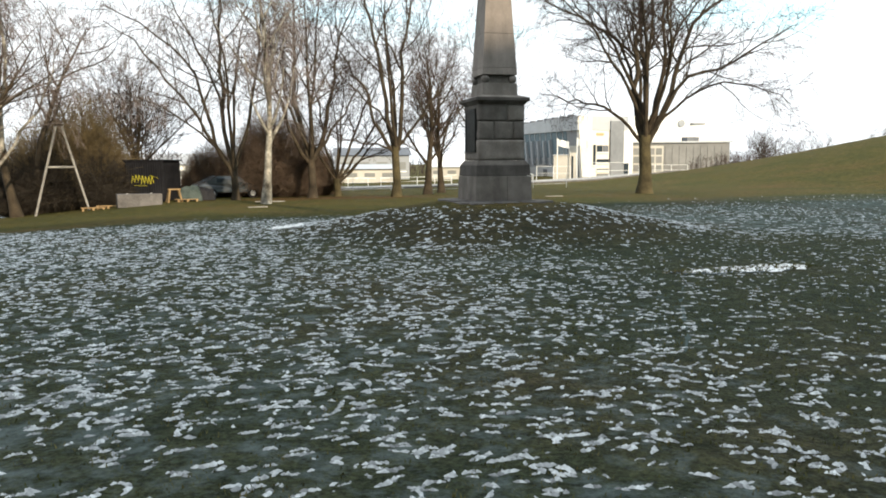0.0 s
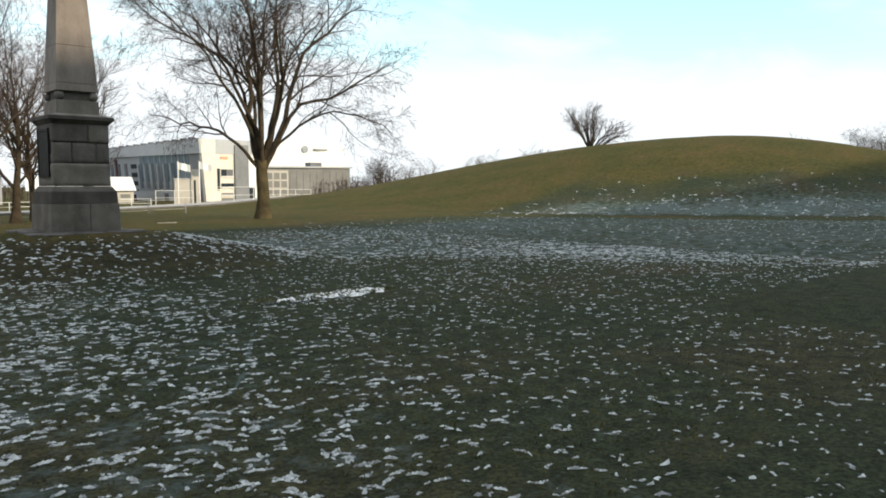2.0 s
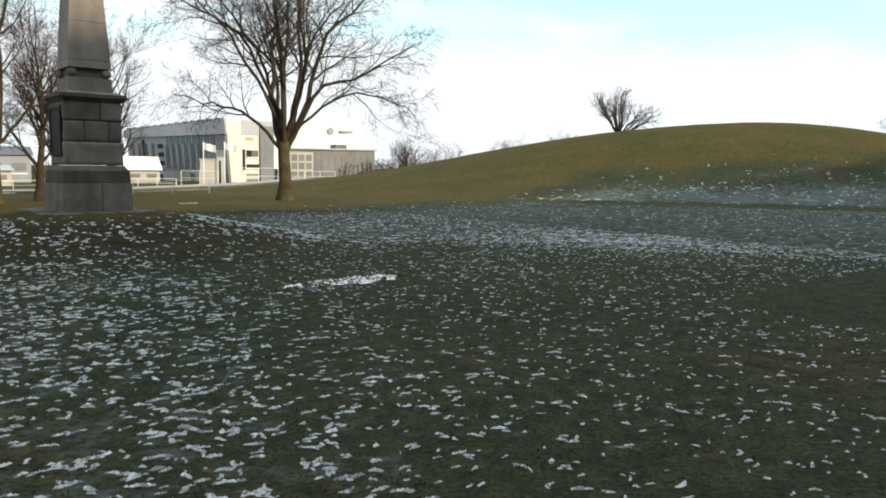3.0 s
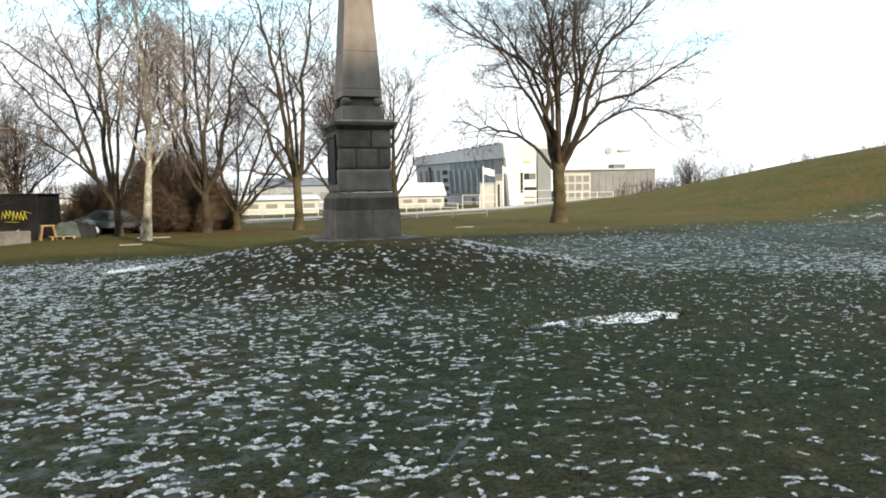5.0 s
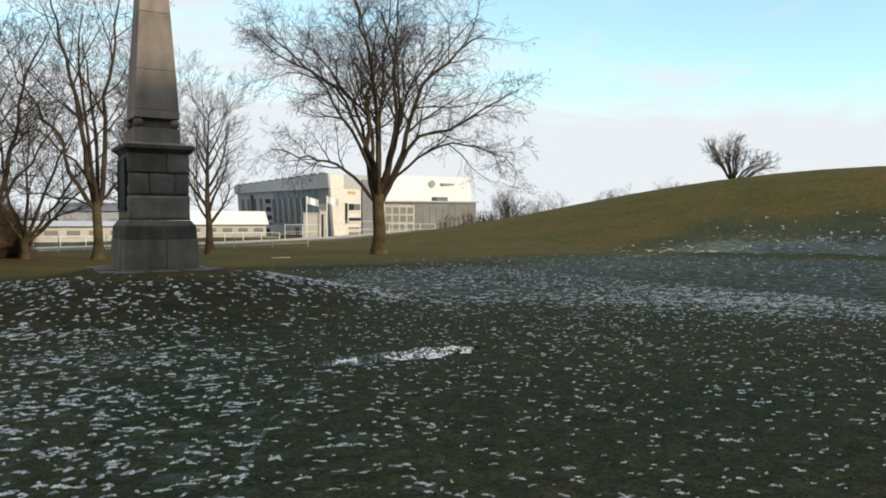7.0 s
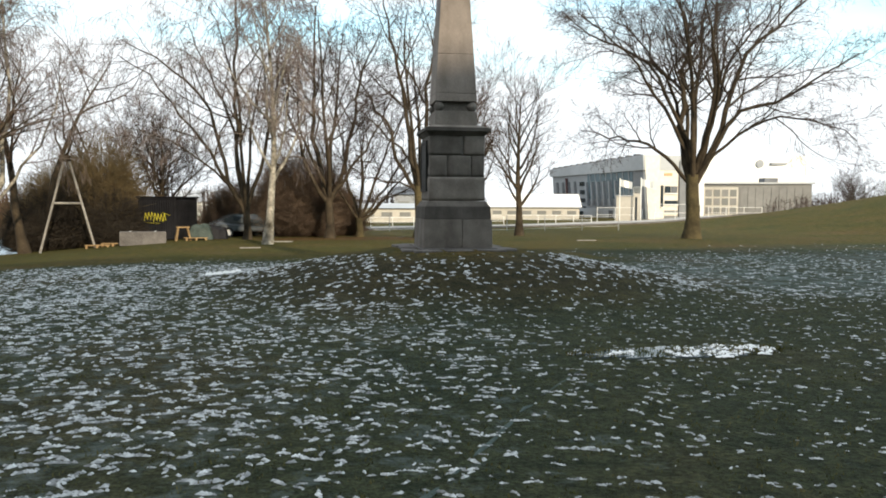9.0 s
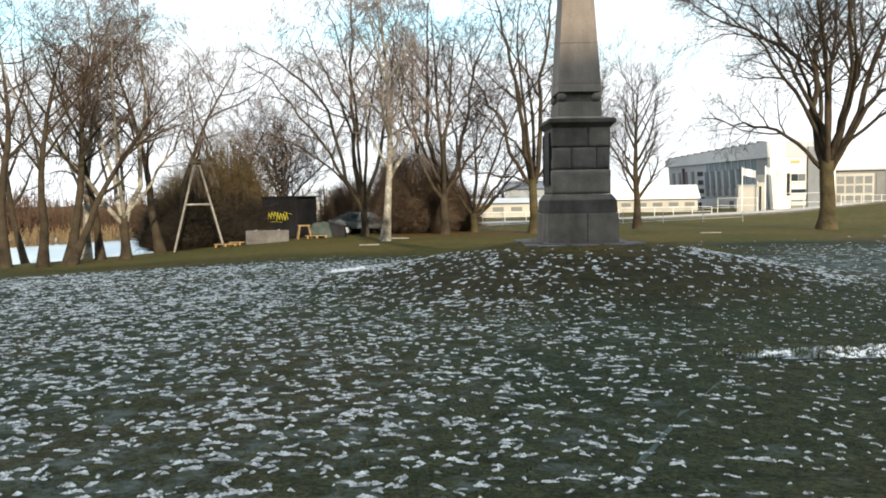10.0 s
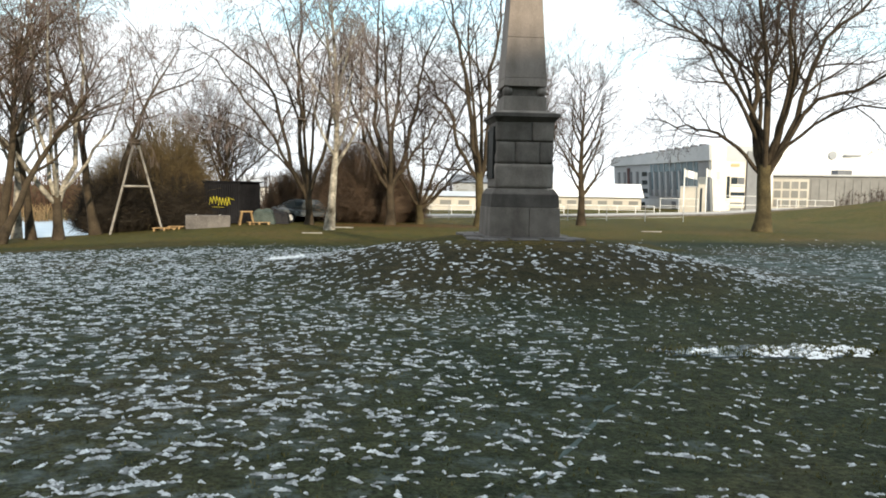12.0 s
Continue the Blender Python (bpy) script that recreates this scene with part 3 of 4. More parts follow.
def branch(rng, lines, start, d, length, r, lev, top, spec):
    """Grows one branch and those that spring from it."""
    n = (9, 12, 7, 4, 2, 1)[min(lev, 5)]
    pts, rad = [start.copy()], [r]
    p, d = start.copy(), d.normalized()
    up = spec["up"][min(lev, len(spec["up"]) - 1)]
    wob = spec["wobble"] * (0.6 if lev == 0 else 1.0) * (1.0 if lev != 1 else 0.9)
    for i in range(n):
        d = (d + Vector((rng.gauss(0, wob), rng.gauss(0, wob), rng.gauss(0, wob * 0.7))) + Vector((0, 0, up / n))).normalized()
        p = p + d * (length / n)
        pts.append(p.copy())
        t = (i + 1) / n
        rad.append(max(spec["tip"], r * (1 - (spec.get("taper", 0.45) if lev == 0 else 0.78) * t)))
    if lev == 0:
        rad[0] *= 1.55
        rad[1] *= 1.08
    lines.append((pts, rad, lev))
    sprout(rng, lines, pts, rad, length, lev, top, spec)


def sprout(rng, lines, pts, rad, length, lev, top, spec):
    """The branches that spring from one already grown."""
    if lev >= top:
        return
    n = len(pts) - 1
    kids = spec["kids"][min(lev, len(spec["kids"]) - 1)]
    s0 = spec["bare"] if lev == 0 else (0.28 if lev == 1 else 0.15)
    for k in range(kids):
        t = s0 + (1 - s0) * ((k + rng.uniform(0.2, 0.9)) / kids)
        t = min(0.99, t)
        i = min(n - 1, int(t * n))
        f = t * n - i
        q = pts[i].lerp(pts[i + 1], f)
        ax = (pts[i + 1] - pts[i]).normalized()
        side = ax.orthogonal().normalized()
        side = Matrix.Rotation(k * 2.4 + rng.uniform(-0.6, 0.6), 3, ax) @ side
        ang = radians(rng.uniform(*spec["angle"][min(lev, len(spec["angle"]) - 1)]))
        nd = ax * math.cos(ang) + side * math.sin(ang)
        ln = length * rng.uniform(*spec["share"][min(lev, len(spec["share"]) - 1)]) * (1.0 if lev == 0 else 1.15 - 0.55 * t)
        rr = min(rad[i] * (0.62 if lev == 0 else 0.6), rad[i] * rng.uniform(0.45, 0.72))
        branch(rng, lines, q, nd, ln, max(rr, spec["tip"]), lev + 1, top, spec)


def tree_meshes(seed, tall, r, top, spec, bark, twig, stems=1, lean=0.0):
    rng = random.Random(seed)
    lines = []
    for s in range(stems):
        a = rng.uniform(0, 6.28)
        k = lean if stems == 1 else lean * rng.uniform(0.3, 1.3)
        st = Vector((math.cos(a), math.sin(a), 0)) * (0.0 if stems == 1 else rng.uniform(0.1, 0.25 + 0.05 * stems))
        branch(rng, lines, st, Vector((math.cos(a) * k, math.sin(a) * k, 1)), tall * spec["trunk"] * (1 if stems == 1 else rng.uniform(0.7, 1.1)),
               r * (1 if stems == 1 else rng.uniform(0.6, 1.1)), 0, top, spec)
    tips = sorted(pts[-1].z for pts, _, _ in lines)
    k = tall / tips[int(len(tips) * 0.985)]
    lines = [([p * k for p in pts], rad, lev) for pts, rad, lev in lines]
    sides = lambda lev: (10, 7, 5, 3, 3, 3)[min(lev, 5)]
    return [("trunk", tube([l for l in lines if l[2] <= 1], sides, bark, "trunk")),
            ("crown", tube([l for l in lines if l[2] in (2, 3)], sides, bark if spec.get("barky") else twig, "crown")),
            ("outer_crown", tube([l for l in lines if l[2] > 3], sides, twig, "outer_crown"))]


def crowned(seed, limbs, fork, r, spec, top, bark, twig, facing=28.0, limb_bark=None, flare=1.5):
    """A tree with a short trunk and given limbs: bearing, rises along its course, length, radius, height of the start."""
    rng = random.Random(seed)
    lines, n = [], 12
    tr = [Vector((0.03 * math.sin(i * 0.9), 0.03 * math.cos(i * 1.3), fork * i / 6)) for i in range(7)]
    lines.append((tr, [r * (flare if i == 0 else 1.14 if i == 1 else 1.0 - 0.03 * i) for i in range(7)], 0))
    for a, rises, ln, rr, z in limbs:
        a = radians(a - facing)
        p = Vector((math.cos(a) * r * 0.35, math.sin(a) * r * 0.35, z))
        pts, rad = [p.copy()], [rr]
        for i in range(n):
            t = i / (n - 1) * (len(rises) - 1)
            k = min(len(rises) - 2, int(t))
            e = radians(rises[k] + (rises[k + 1] - rises[k]) * (t - k) + rng.gauss(0, 9 if i else 2))
            a += rng.gauss(0, 0.13)
            p = p + Vector((math.cos(a) * math.cos(e), math.sin(a) * math.cos(e), math.sin(e))) * (ln / n)
            pts.append(p.copy())
            rad.append(max(spec["tip"], rr * (1 - 0.80 * (i + 1) / n)))
        lines.append((pts, rad, 1))
        sprout(rng, lines, pts, rad, ln, 1, top, spec)
    sides = lambda lev: (12, 7, 5, 3, 3, 3)[min(lev, 5)]
    lb = limb_bark or bark
    return ([("trunk", tube(lines[:1], sides, bark, "trunk"))]
            + [("limb", tube([l], sides, lb, "limb")) for l in lines if l[2] == 1]
            + [("crown", tube([l for l in lines if l[2] in (2, 3)], sides, lb if spec.get("barky", True) else twig, "crown")),
               ("outer_crown", tube([l for l in lines if l[2] > 3], sides, twig, "outer_crown"))])


def plant(name, meshes, x, y, label, turn=0.0, size=1.0, wide=1.0, group="", z=None, category="tree", tilt=(0, 0)):
    ob = thing(name, (x, y, (height(x, y) if z is None else z) - 0.12), label, category, group)
    ob.matrix_world = pose(x, y, (height(x, y) if z is None else z) - 0.12, tilt[0], tilt[1], turn)
    ob.scale = (size * wide, size * wide, size)
    for n, me in meshes:
        if len(me.polygons):
            tagged(part(n, me, None, ob), kind="stuff" if "crown" in n else "")
    return ob


UPRIGHT = dict(taper=0.88, trunk=0.80, bare=0.16, kids=(17, 6, 6, 5), up=(0.05, 0.9, 0.35, 0.2), wobble=0.08, tip=0.009,
               angle=((30, 55), (25, 50), (25, 50)), share=((0.26, 0.52), (0.42, 0.66), (0.4, 0.62)), barky=True)
SPREAD = dict(taper=0.6, trunk=0.30, bare=0.45, kids=(8, 8, 6, 5), up=(0.05, 0.55, 0.3, 0.15), wobble=0.10, tip=0.009,
              angle=((18, 58), (25, 58), (25, 60)), share=((1.3, 2.3), (0.40, 0.66), (0.4, 0.62)), barky=True)
ALDER = dict(taper=0.9, trunk=0.85, bare=0.36, kids=(12, 5, 5, 4), up=(0.05, 0.6, 0.3, 0.1), wobble=0.12, tip=0.007,
             angle=((35, 65), (30, 60), (28, 60)), share=((0.22, 0.46), (0.42, 0.66), (0.4, 0.62)), barky=True)
BIRCHY = dict(taper=0.9, trunk=0.92, bare=0.20, kids=(20, 7, 6, 5), up=(0.02, 0.55, -0.5, -1.1, -1.3), wobble=0.07, tip=0.009,
              angle=((30, 52), (30, 60), (30, 60)), share=((0.20, 0.42), (0.38, 0.6), (0.4, 0.7), (0.5, 0.9)))
CROWN = dict(kids=(8, 10, 7, 5, 3), up=(0.1, -0.15, 0.25, 0.1, -0.15), wobble=0.17, tip=0.007, bare=0.3,
             angle=((20, 55), (26, 56), (28, 58), (25, 55)), share=((0.9, 1.2), (0.26, 0.50), (0.36, 0.62), (0.42, 0.70)))
RISING = dict(CROWN, kids=(8, 8, 6, 5, 3), up=(0.1, 0.5, 0.5, 0.2, 0.0), wobble=0.12, angle=((20, 50), (28, 55), (28, 58), (25, 55)))
WEEPING = dict(RISING, up=(0.1, 0.3, 0.0, -0.7, -1.2), barky=True)

# bearings run round the trunk from 0, across the walk's view, to 90, away from it
LARGE = ((180, (52, 40, 12, 16, 10), 8.6, 0.13, 3.3),
         (172, (78, 84, 100, 78, 70), 13.2, 0.21, 3.5), (165, (80, 86, 60, 25, 22), 11.6, 0.15, 3.9), (190, (84, 70, 38, 30, 30), 12.6, 0.14, 4.8),
         (20, (76, 78, 88, 80, 76), 13.6, 0.18, 3.5), (8, (62, 64, 74, 40, 34), 13.6, 0.20, 3.4), (355, (60, 56, 10, 36, 20), 11.4, 0.15, 3.4),
         (358, (58, 46, 12, -14, -30), 10.2, 0.11, 3.6), (95, (76, 70, 62, 55, 50), 12.6, 0.17, 3.6), (268, (74, 68, 60, 52, 46), 12.2, 0.16, 3.6),
         (140, (76, 72, 60, 48, 40), 12.4, 0.14, 4.2), (40, (72, 70, 58, 46, 38), 12.8, 0.14, 4.0), (225, (70, 64, 50, 40, 30), 11.8, 0.13, 4.2),
         (312, (70, 66, 52, 40, 32), 12.4, 0.14, 4.0), (80, (86, 86, 84, 80, 80), 13.4, 0.15, 4.0))
plant("linden_tree", crowned(17, LARGE, 3.9, 0.43, CROWN, 5, BARK_MOSS, TWIG, limb_bark=BARK), 18.45, 22.8, "large bare broad-crowned tree with a mossy brown trunk")
# tall forked tree beside the brown shrub, low fanning tree, drooping dark tree, mossy tree
FORKED = (
    (180, (50, 66, 80, 80), 9.6, 0.13, 2.2), (170, (72, 84, 92, 86), 11.4, 0.17, 2.4), (10, (66, 74, 80, 60), 10.6, 0.15, 2.4), (0, (44, 58, 66, 60), 8.2, 0.10, 2.6),
    (90, (66, 74, 76, 70), 10.6, 0.14, 2.4), (265, (62, 70, 74, 66), 10.2, 0.14, 2.5), (210, (60, 60, 70, 72), 8.6, 0.10, 2.9))
FAN = tuple((a, rises, ln, rr, 1.0 + 0.05 * i) for i, (a, rises, ln, rr) in enumerate((
    (0, (40, 46, 40, 30), 6.6, 0.09), (8, (52, 58, 50, 44), 7.6, 0.10), (20, (70, 74, 66, 60), 8.4, 0.11), (175, (80, 84, 80, 74), 8.4, 0.11),
    (182, (52, 60, 66, 60), 6.4, 0.08), (90, (60, 66, 60, 54), 7.4, 0.09), (270, (56, 62, 56, 50), 7.4, 0.09), (330, (30, 36, 26, 20), 5.8, 0.07))))
DROOP = (
    (180, (70, 74, 44, 34), 12.4, 0.13, 1.5), (186, (58, 56, 48, 40), 11.0, 0.11, 1.7), (176, (80, 86, 92, 86), 14.0, 0.14, 1.8), (172, (46, 36, 30, 20), 7.8, 0.08, 2.0),
    (20, (74, 82, 84, 80), 12.4, 0.12, 2.0), (90, (70, 74, 70, 60), 11.6, 0.11, 1.8), (262, (68, 72, 66, 56), 11.2, 0.11, 1.8), (140, (72, 76, 66, 54), 12.0, 0.11, 2.2))
MOSSY = (
    (184, (34, 8, 4, 14), 4.6, 0.07, 2.9), (178, (56, 66, 60, 66), 9.6, 0.13, 2.8), (150, (76, 84, 84, 82), 12.4, 0.17, 3.0), (10, (78, 80, 86, 80), 12.0, 0.16, 3.0),
    (0, (46, 52, 62, 60), 6.8, 0.09, 3.2), (90, (70, 74, 74, 70), 10.4, 0.13, 3.0), (265, (64, 70, 74, 66), 10.2, 0.12, 3.2), (200, (52, 46, 56, 60), 6.8, 0.08, 4.0))
forked = crowned(51, FORKED, 2.7, 0.26, RISING, 5, BARK, TWIG, facing=3)
fan = crowned(52, FAN, 1.3, 0.24, RISING, 5, BARK_MOSS, TWIG, facing=3, limb_bark=BARK)
droop = crowned(53, DROOP, 2.0, 0.22, WEEPING, 5, BARK, TWIG_PALE, facing=0)
mossy = crowned(54, MOSSY, 3.3, 0.27, RISING, 5, BARK_MOSS, TWIG, facing=10, limb_bark=BARK)
# a forked birch at the shore: dark foot, white limbs
FORK_BIRCH = ((180, (46, 52, 66, 78), 10.4, 0.13, 1.9), (20, (70, 82, 92, 86), 11.6, 0.14, 2.0), (170, (72, 84, 88, 84), 11.0, 0.11, 2.2), (8, (42, 50, 66, 70), 8.0, 0.09, 2.4),
              (90, (60, 70, 80, 80), 9.6, 0.10, 2.2), (265, (56, 66, 76, 76), 9.2, 0.10, 2.2))
fork_birch = crowned(55, FORK_BIRCH, 2.3, 0.25, dict(WEEPING, barky=False), 5, BARK, TWIG_PALE, facing=-22, limb_bark=BIRCH)
up_a = tree_meshes(21, 12.8, 0.24, 4, dict(UPRIGHT, bare=0.2, tip=0.006, kids=(20, 7, 6, 4)), BARK, TWIG_RED)
sp_a = tree_meshes(23, 13.5, 0.36, 4, SPREAD, BARK, TWIG)
sp_b = tree_meshes(25, 9.5, 0.22, 4, SPREAD, BARK, TWIG, stems=3, lean=0.35)
al_a = tree_meshes(26, 15.0, 0.22, 4, ALDER, BARK, TWIG_PALE)
al_b = tree_meshes(27, 13.0, 0.22, 4, ALDER, BARK, TWIG_RED)
bi = tree_meshes(31, 15.0, 0.20, 4, BIRCHY, BIRCH, TWIG_PALE)
row = "bare trees behind the monument"
plant("park_tree", up_a, 9.7, 29.2, "slim bare tree with upright reddish twigs", group=row)
plant("park_tree", mossy, 2.6, 25.6, "bare tree with mossy greenish trunk", group=row)
plant("park_tree", up_a, 5.4, 28.6, "slim bare tree with upright reddish twigs", turn=130, size=1.05, group=row)
plant("park_tree", up_a, 7.2, 31.5, "slim bare tree with upright reddish twigs", turn=250, size=0.95, group=row)
plant("park_tree", forked, -2.6, 26.0, "bare tree with dark rising forked limbs", group=row)
plant("park_tree", fan, -0.7, 28.6, "low bare tree with several fanning stems", group=row)
plant("birch_tree", bi, -5.75, 19.0, "bare birch with flaking white bark", turn=15, group="birches", tilt=(0, 4))
plant("birch_tree", droop, -7.2, 24.9, "bare tree with dark forked trunk and drooping pale twigs", group="birches")
plant("birch_tree", fork_birch, -18.75, 19.6, "low-forked birch with white limbs and a dark foot", group="birches")
plant("birch_tree", bi, -21.9, 22.4, "tall bare birch with drooping pale twigs near the water", turn=220, size=1.03, group="birches", tilt=(0, -3))
shore_row = "bare trees along the lake shore"
for x, y, me, turn, size, tilt, words in ((-22.8, 16.0, al_a, 10, 1.0, (0, -2), "tall dark bare tree at the lake shore"),
                                          (-21.2, 16.2, al_b, 80, 0.95, (4, -9), "dark bare tree leaning over the lake shore"),
                                          (-20.9, 18.1, al_b, 150, 1.05, (0, -4), "dark bare tree at the lake shore"),
                                          (-20.4, 17.2, al_b, 30, 0.9, (-3, 26), "brown bare tree trunk leaning steeply by the shore"),
                                          (-20.4, 20.6, al_a, 200, 0.9, (0, 3), "tall dark bare tree at the lake shore"),
                                          (-18.6, 24.3, al_b, 260, 1.1, (2, 2), "tall dark bare tree beside the hedge"),
                                          (-18.0, 26.0, al_a, 310, 0.95, (0, 0), "tall dark bare tree beside the hedge"),
                                          (-24.0, 20.5, al_b, 340, 0.9, (0, -5), "dark bare tree at the lake shore"),
                                          (-16.6, 31.0, sp_a, 90, 0.72, (0, 0), "bare spreading tree behind the hedge"),
                                          (-12.8, 34.0, sp_b, 60, 0.95, (0, 0), "bare spreading tree behind the container"),
                                          (-25.5, 17.5, al_a, 40, 0.95, (0, 3), "tall dark bare tree at the lake shore")):
    plant("shore_tree", me, x, y, words, turn, size, group=shore_row, tilt=tilt)

# ---- shrubs and hedge ----
def shrub_mesh(seed, w, h, n, material, twigs=13):
    """A dense dome of thin stems with a thicket of fine twigs from the ground up."""
    rng = random.Random(seed)
    lines = []
    for _ in range(n):
        a, r = rng.uniform(0, 6.28), math.sqrt(rng.random())
        lift = math.sqrt(max(0.05, 1 - r * r * 0.9)) * rng.uniform(0.3, 1.06)
        e = Vector((math.cos(a) * r * w * 0.5, math.sin(a) * r * w * 0.5, h * lift * (1 + 0.2 * noise.noise((math.cos(a) * 2, math.sin(a) * 2, r * 3 + seed)))))
        s = Vector((e.x * 0.45 + rng.gauss(0, 0.2), e.y * 0.45 + rng.gauss(0, 0.2), 0))
        m = s.lerp(e, 0.5) + Vector((e.x * 0.16 + rng.gauss(0, 0.15), e.y * 0.16 + rng.gauss(0, 0.15), 0))
        pts = [s, s.lerp(m, 0.6), m, m.lerp(e, 0.55) + Vector((rng.gauss(0, 0.12), rng.gauss(0, 0.12), 0.05)), e]
        lines.append((pts, [0.015, 0.014, 0.012, 0.010, 0.006], 3))
        for _ in range(twigs):
            b = pts[rng.randint(0, 3)].lerp(pts[4], rng.uniform(0, 0.7))
            d = Vector((e.x, e.y, 0)).normalized() * 0.5 + Vector((rng.gauss(0, 0.6), rng.gauss(0, 0.6), rng.gauss(0.35, 0.5)))
            ln = h * rng.uniform(0.07, 0.17)
            lines.append(([b, b + d * ln * 0.5 + Vector((0, 0, 0.03)), b + d * ln], [0.010, 0.008, 0.005], 4))
    return [tube([l for l in lines if l[2] == k], lambda lev: 3, material, n) for k, n in ((3, "stem_mass"), (4, "twig_mass"))]


def shrub(name, mesh, x, y, label, turn=0, size=1.0, group=""):
    ob = thing(name, (x, y, height(x, y) - 0.08), label, "shrub", group, turn=turn)
    ob.scale = (size,) * 3
    for n, me in zip(("stem_mass", "twig_mass"), mesh):
        tagged(part(n, me, None, ob), kind="stuff")
    return ob


brown = shrub_mesh(1, 6.0, 6.2, 1500, SHRUB, 16)
shrub("large_shrub", brown, -4.5, 30.5, "large dense brown leafless shrub", group="dense shrubs")
shrub("large_shrub", brown, -8.6, 31.5, "large dense brown leafless shrub", 80, 0.62, "dense shrubs")
shrub("large_shrub", brown, -2.0, 31.8, "dense brown leafless shrub", 190, 0.6, "dense shrubs")
olive = shrub_mesh(2, 5.6, 7.4, 1300, WILLOW, 16)
shrub("willow_shrub", olive, -15.9, 28.8, "tall olive-brown willow shrub beside the container", 0, 0.95, "dense shrubs")
shrub("willow_shrub", olive, -18.4, 29.5, "tall olive-brown willow shrub behind the wooden frame", 130, 0.9, "dense shrubs")
dark = shrub_mesh(3, 4.4, 4.0, 800, BLACKISH)
for x, y, k in ((-18.6, 26.8, 0.95), (-16.6, 27.2, 1.1), (-14.6, 26.8, 0.85)):
    shrub("hedge_shrub", dark, x, y, "dark dense hedge shrub behind the wooden frame", x * 50, k, "dark hedge")

# ---- things by the shore ----
def wood_frame():
    x, y = -16.1, 23.2
    z = height(x, y)
    ob = thing("timber_frame", (x, y, z), "tall weathered timber A-frame standing on the grass", "frame", turn=12)
    top = (0.0, 0.0, 4.75)
    for a in ((-1.35, 0, -0.15), (1.3, 0, -0.1)):
        part("leg", beam(a, (top[0] + (0.1 if a[0] > 0 else -0.1), 0, top[2]), 0.12, 0.12, sides=10), GREY_WOOD, ob)
    part("crossbar", beam((-0.72, -0.02, 2.45), (0.66, -0.02, 2.45), 0.12, sides=8), GREY_WOOD, ob)
    part("head_block", box(-0.2, 0.2, -0.14, 0.2, 4.62, 4.92, 0.03), BARK, ob)


wood_frame()


def container():
    a, b, c = Vector((-13.4, 26.6, 0)), Vector((-11.2, 25.9, 0)), Vector((-10.4, 28.5, 0))
    z = height(-11.8, 27) + 0.08
    ang = math.degrees(math.atan2((b - a).y, (b - a).x))
    ob = thing("site_container", (a.x, a.y, z), "black painted steel container with yellow graffiti", "container", turn=ang)
    w, d, h = (b - a).length, (c - b).length, 2.35
    part("body", box(0.03, w - 0.03, 0.03, d - 0.03, 0.0, h, 0.02), BLACK, ob)
    n = 16
    for i in range(n):
        part("rib", box(0.08 + i * (w - 0.22) / (n - 1), 0.14 + i * (w - 0.22) / (n - 1), 0.0, 0.03, 0.14, h - 0.12), BLACK, ob)
        part("rib", box(w - 0.03, w, 0.06 + i * (d - 0.2) / (n - 1), 0.12 + i * (d - 0.2) / (n - 1), 0.14, h - 0.12), BLACK, ob)
    part("roof_sheet", box(-0.08, w + 0.1, -0.08, d + 0.06, h, h + 0.07, 0.01), BLACK, ob)
    for z0 in (0.0, h - 0.1):
        part("rail", box(-0.01, w + 0.012, -0.012, 0.03, z0, z0 + 0.1), BLACK, ob)
    # unreadable spray paint as plain strokes
    rng = random.Random(5)
    g = bmesh.new()
    x = 0.42
    for i in range(7):
        zc = 1.25 + 0.05 * math.sin(i)
        beam((x, -0.022, zc - 0.22 + rng.uniform(-0.05, 0.05)), (x + 0.08, -0.022, zc + 0.24), 0.05, 0.012, g)
        beam((x + 0.08, -0.024, zc + 0.22), (x + 0.17, -0.024, zc - 0.12 + rng.uniform(-0.1, 0.1)), 0.045, 0.012, g)
        x += 0.19
    beam((0.55, -0.026, 0.93), (1.35, -0.026, 0.90), 0.05, 0.012, g)
    beam((1.5, -0.026, 1.5), (2.0, -0.026, 1.35), 0.035, 0.012, g)
    part("graffiti", g, YELLOW, ob, "yellow spray-painted scrawl")


container()


def concrete_block():
    z = height(-12.2, 22.2)
    ob = thing("concrete_block", (-12.2, 22.2, z), "grey rough concrete block lying on the grass", "block", turn=11)
    bm = box(-1.12, 1.12, -0.45, 0.45, -0.06, 0.66, 0.05)
    for v in bm.verts:
        v.co += Vector((noise.noise(v.co * 3) * 0.02, noise.noise(v.co * 3 + Vector((5, 0, 0))) * 0.02, noise.noise(v.co * 2) * 0.02))
    part("body", bm, CONCRETE, ob)
    for x in (-0.6, 0.6):
        part("lifting_eye", beam((x - 0.06, 0, 0.66), (x + 0.06, 0, 0.70), 0.03, sides=6), STEEL, ob)


concrete_block()


def pallet(x, y, turn, label="pale wooden pallet lying on the grass"):
    ob = thing("pallet", (x, y, height(x, y)), label, "pallet", "wooden pallets", turn=turn)
    for i in range(5):
        part("board", box(-0.6, 0.6, -0.40 + i * 0.18, -0.30 + i * 0.18, 0.12, 0.145), WOOD, ob)
    for i in range(3):
        part("bearer", box(-0.55 + i * 0.5, -0.45 + i * 0.5, -0.4, 0.42, -0.03, 0.12), WOOD, ob)


pallet(-14.6, 22.9, 10)
pallet(-13.9, 23.3, 6, "pale wooden pallet beside a concrete block")
pallet(-9.9, 24.3, 14, "pale wooden pallet under a covered pile")


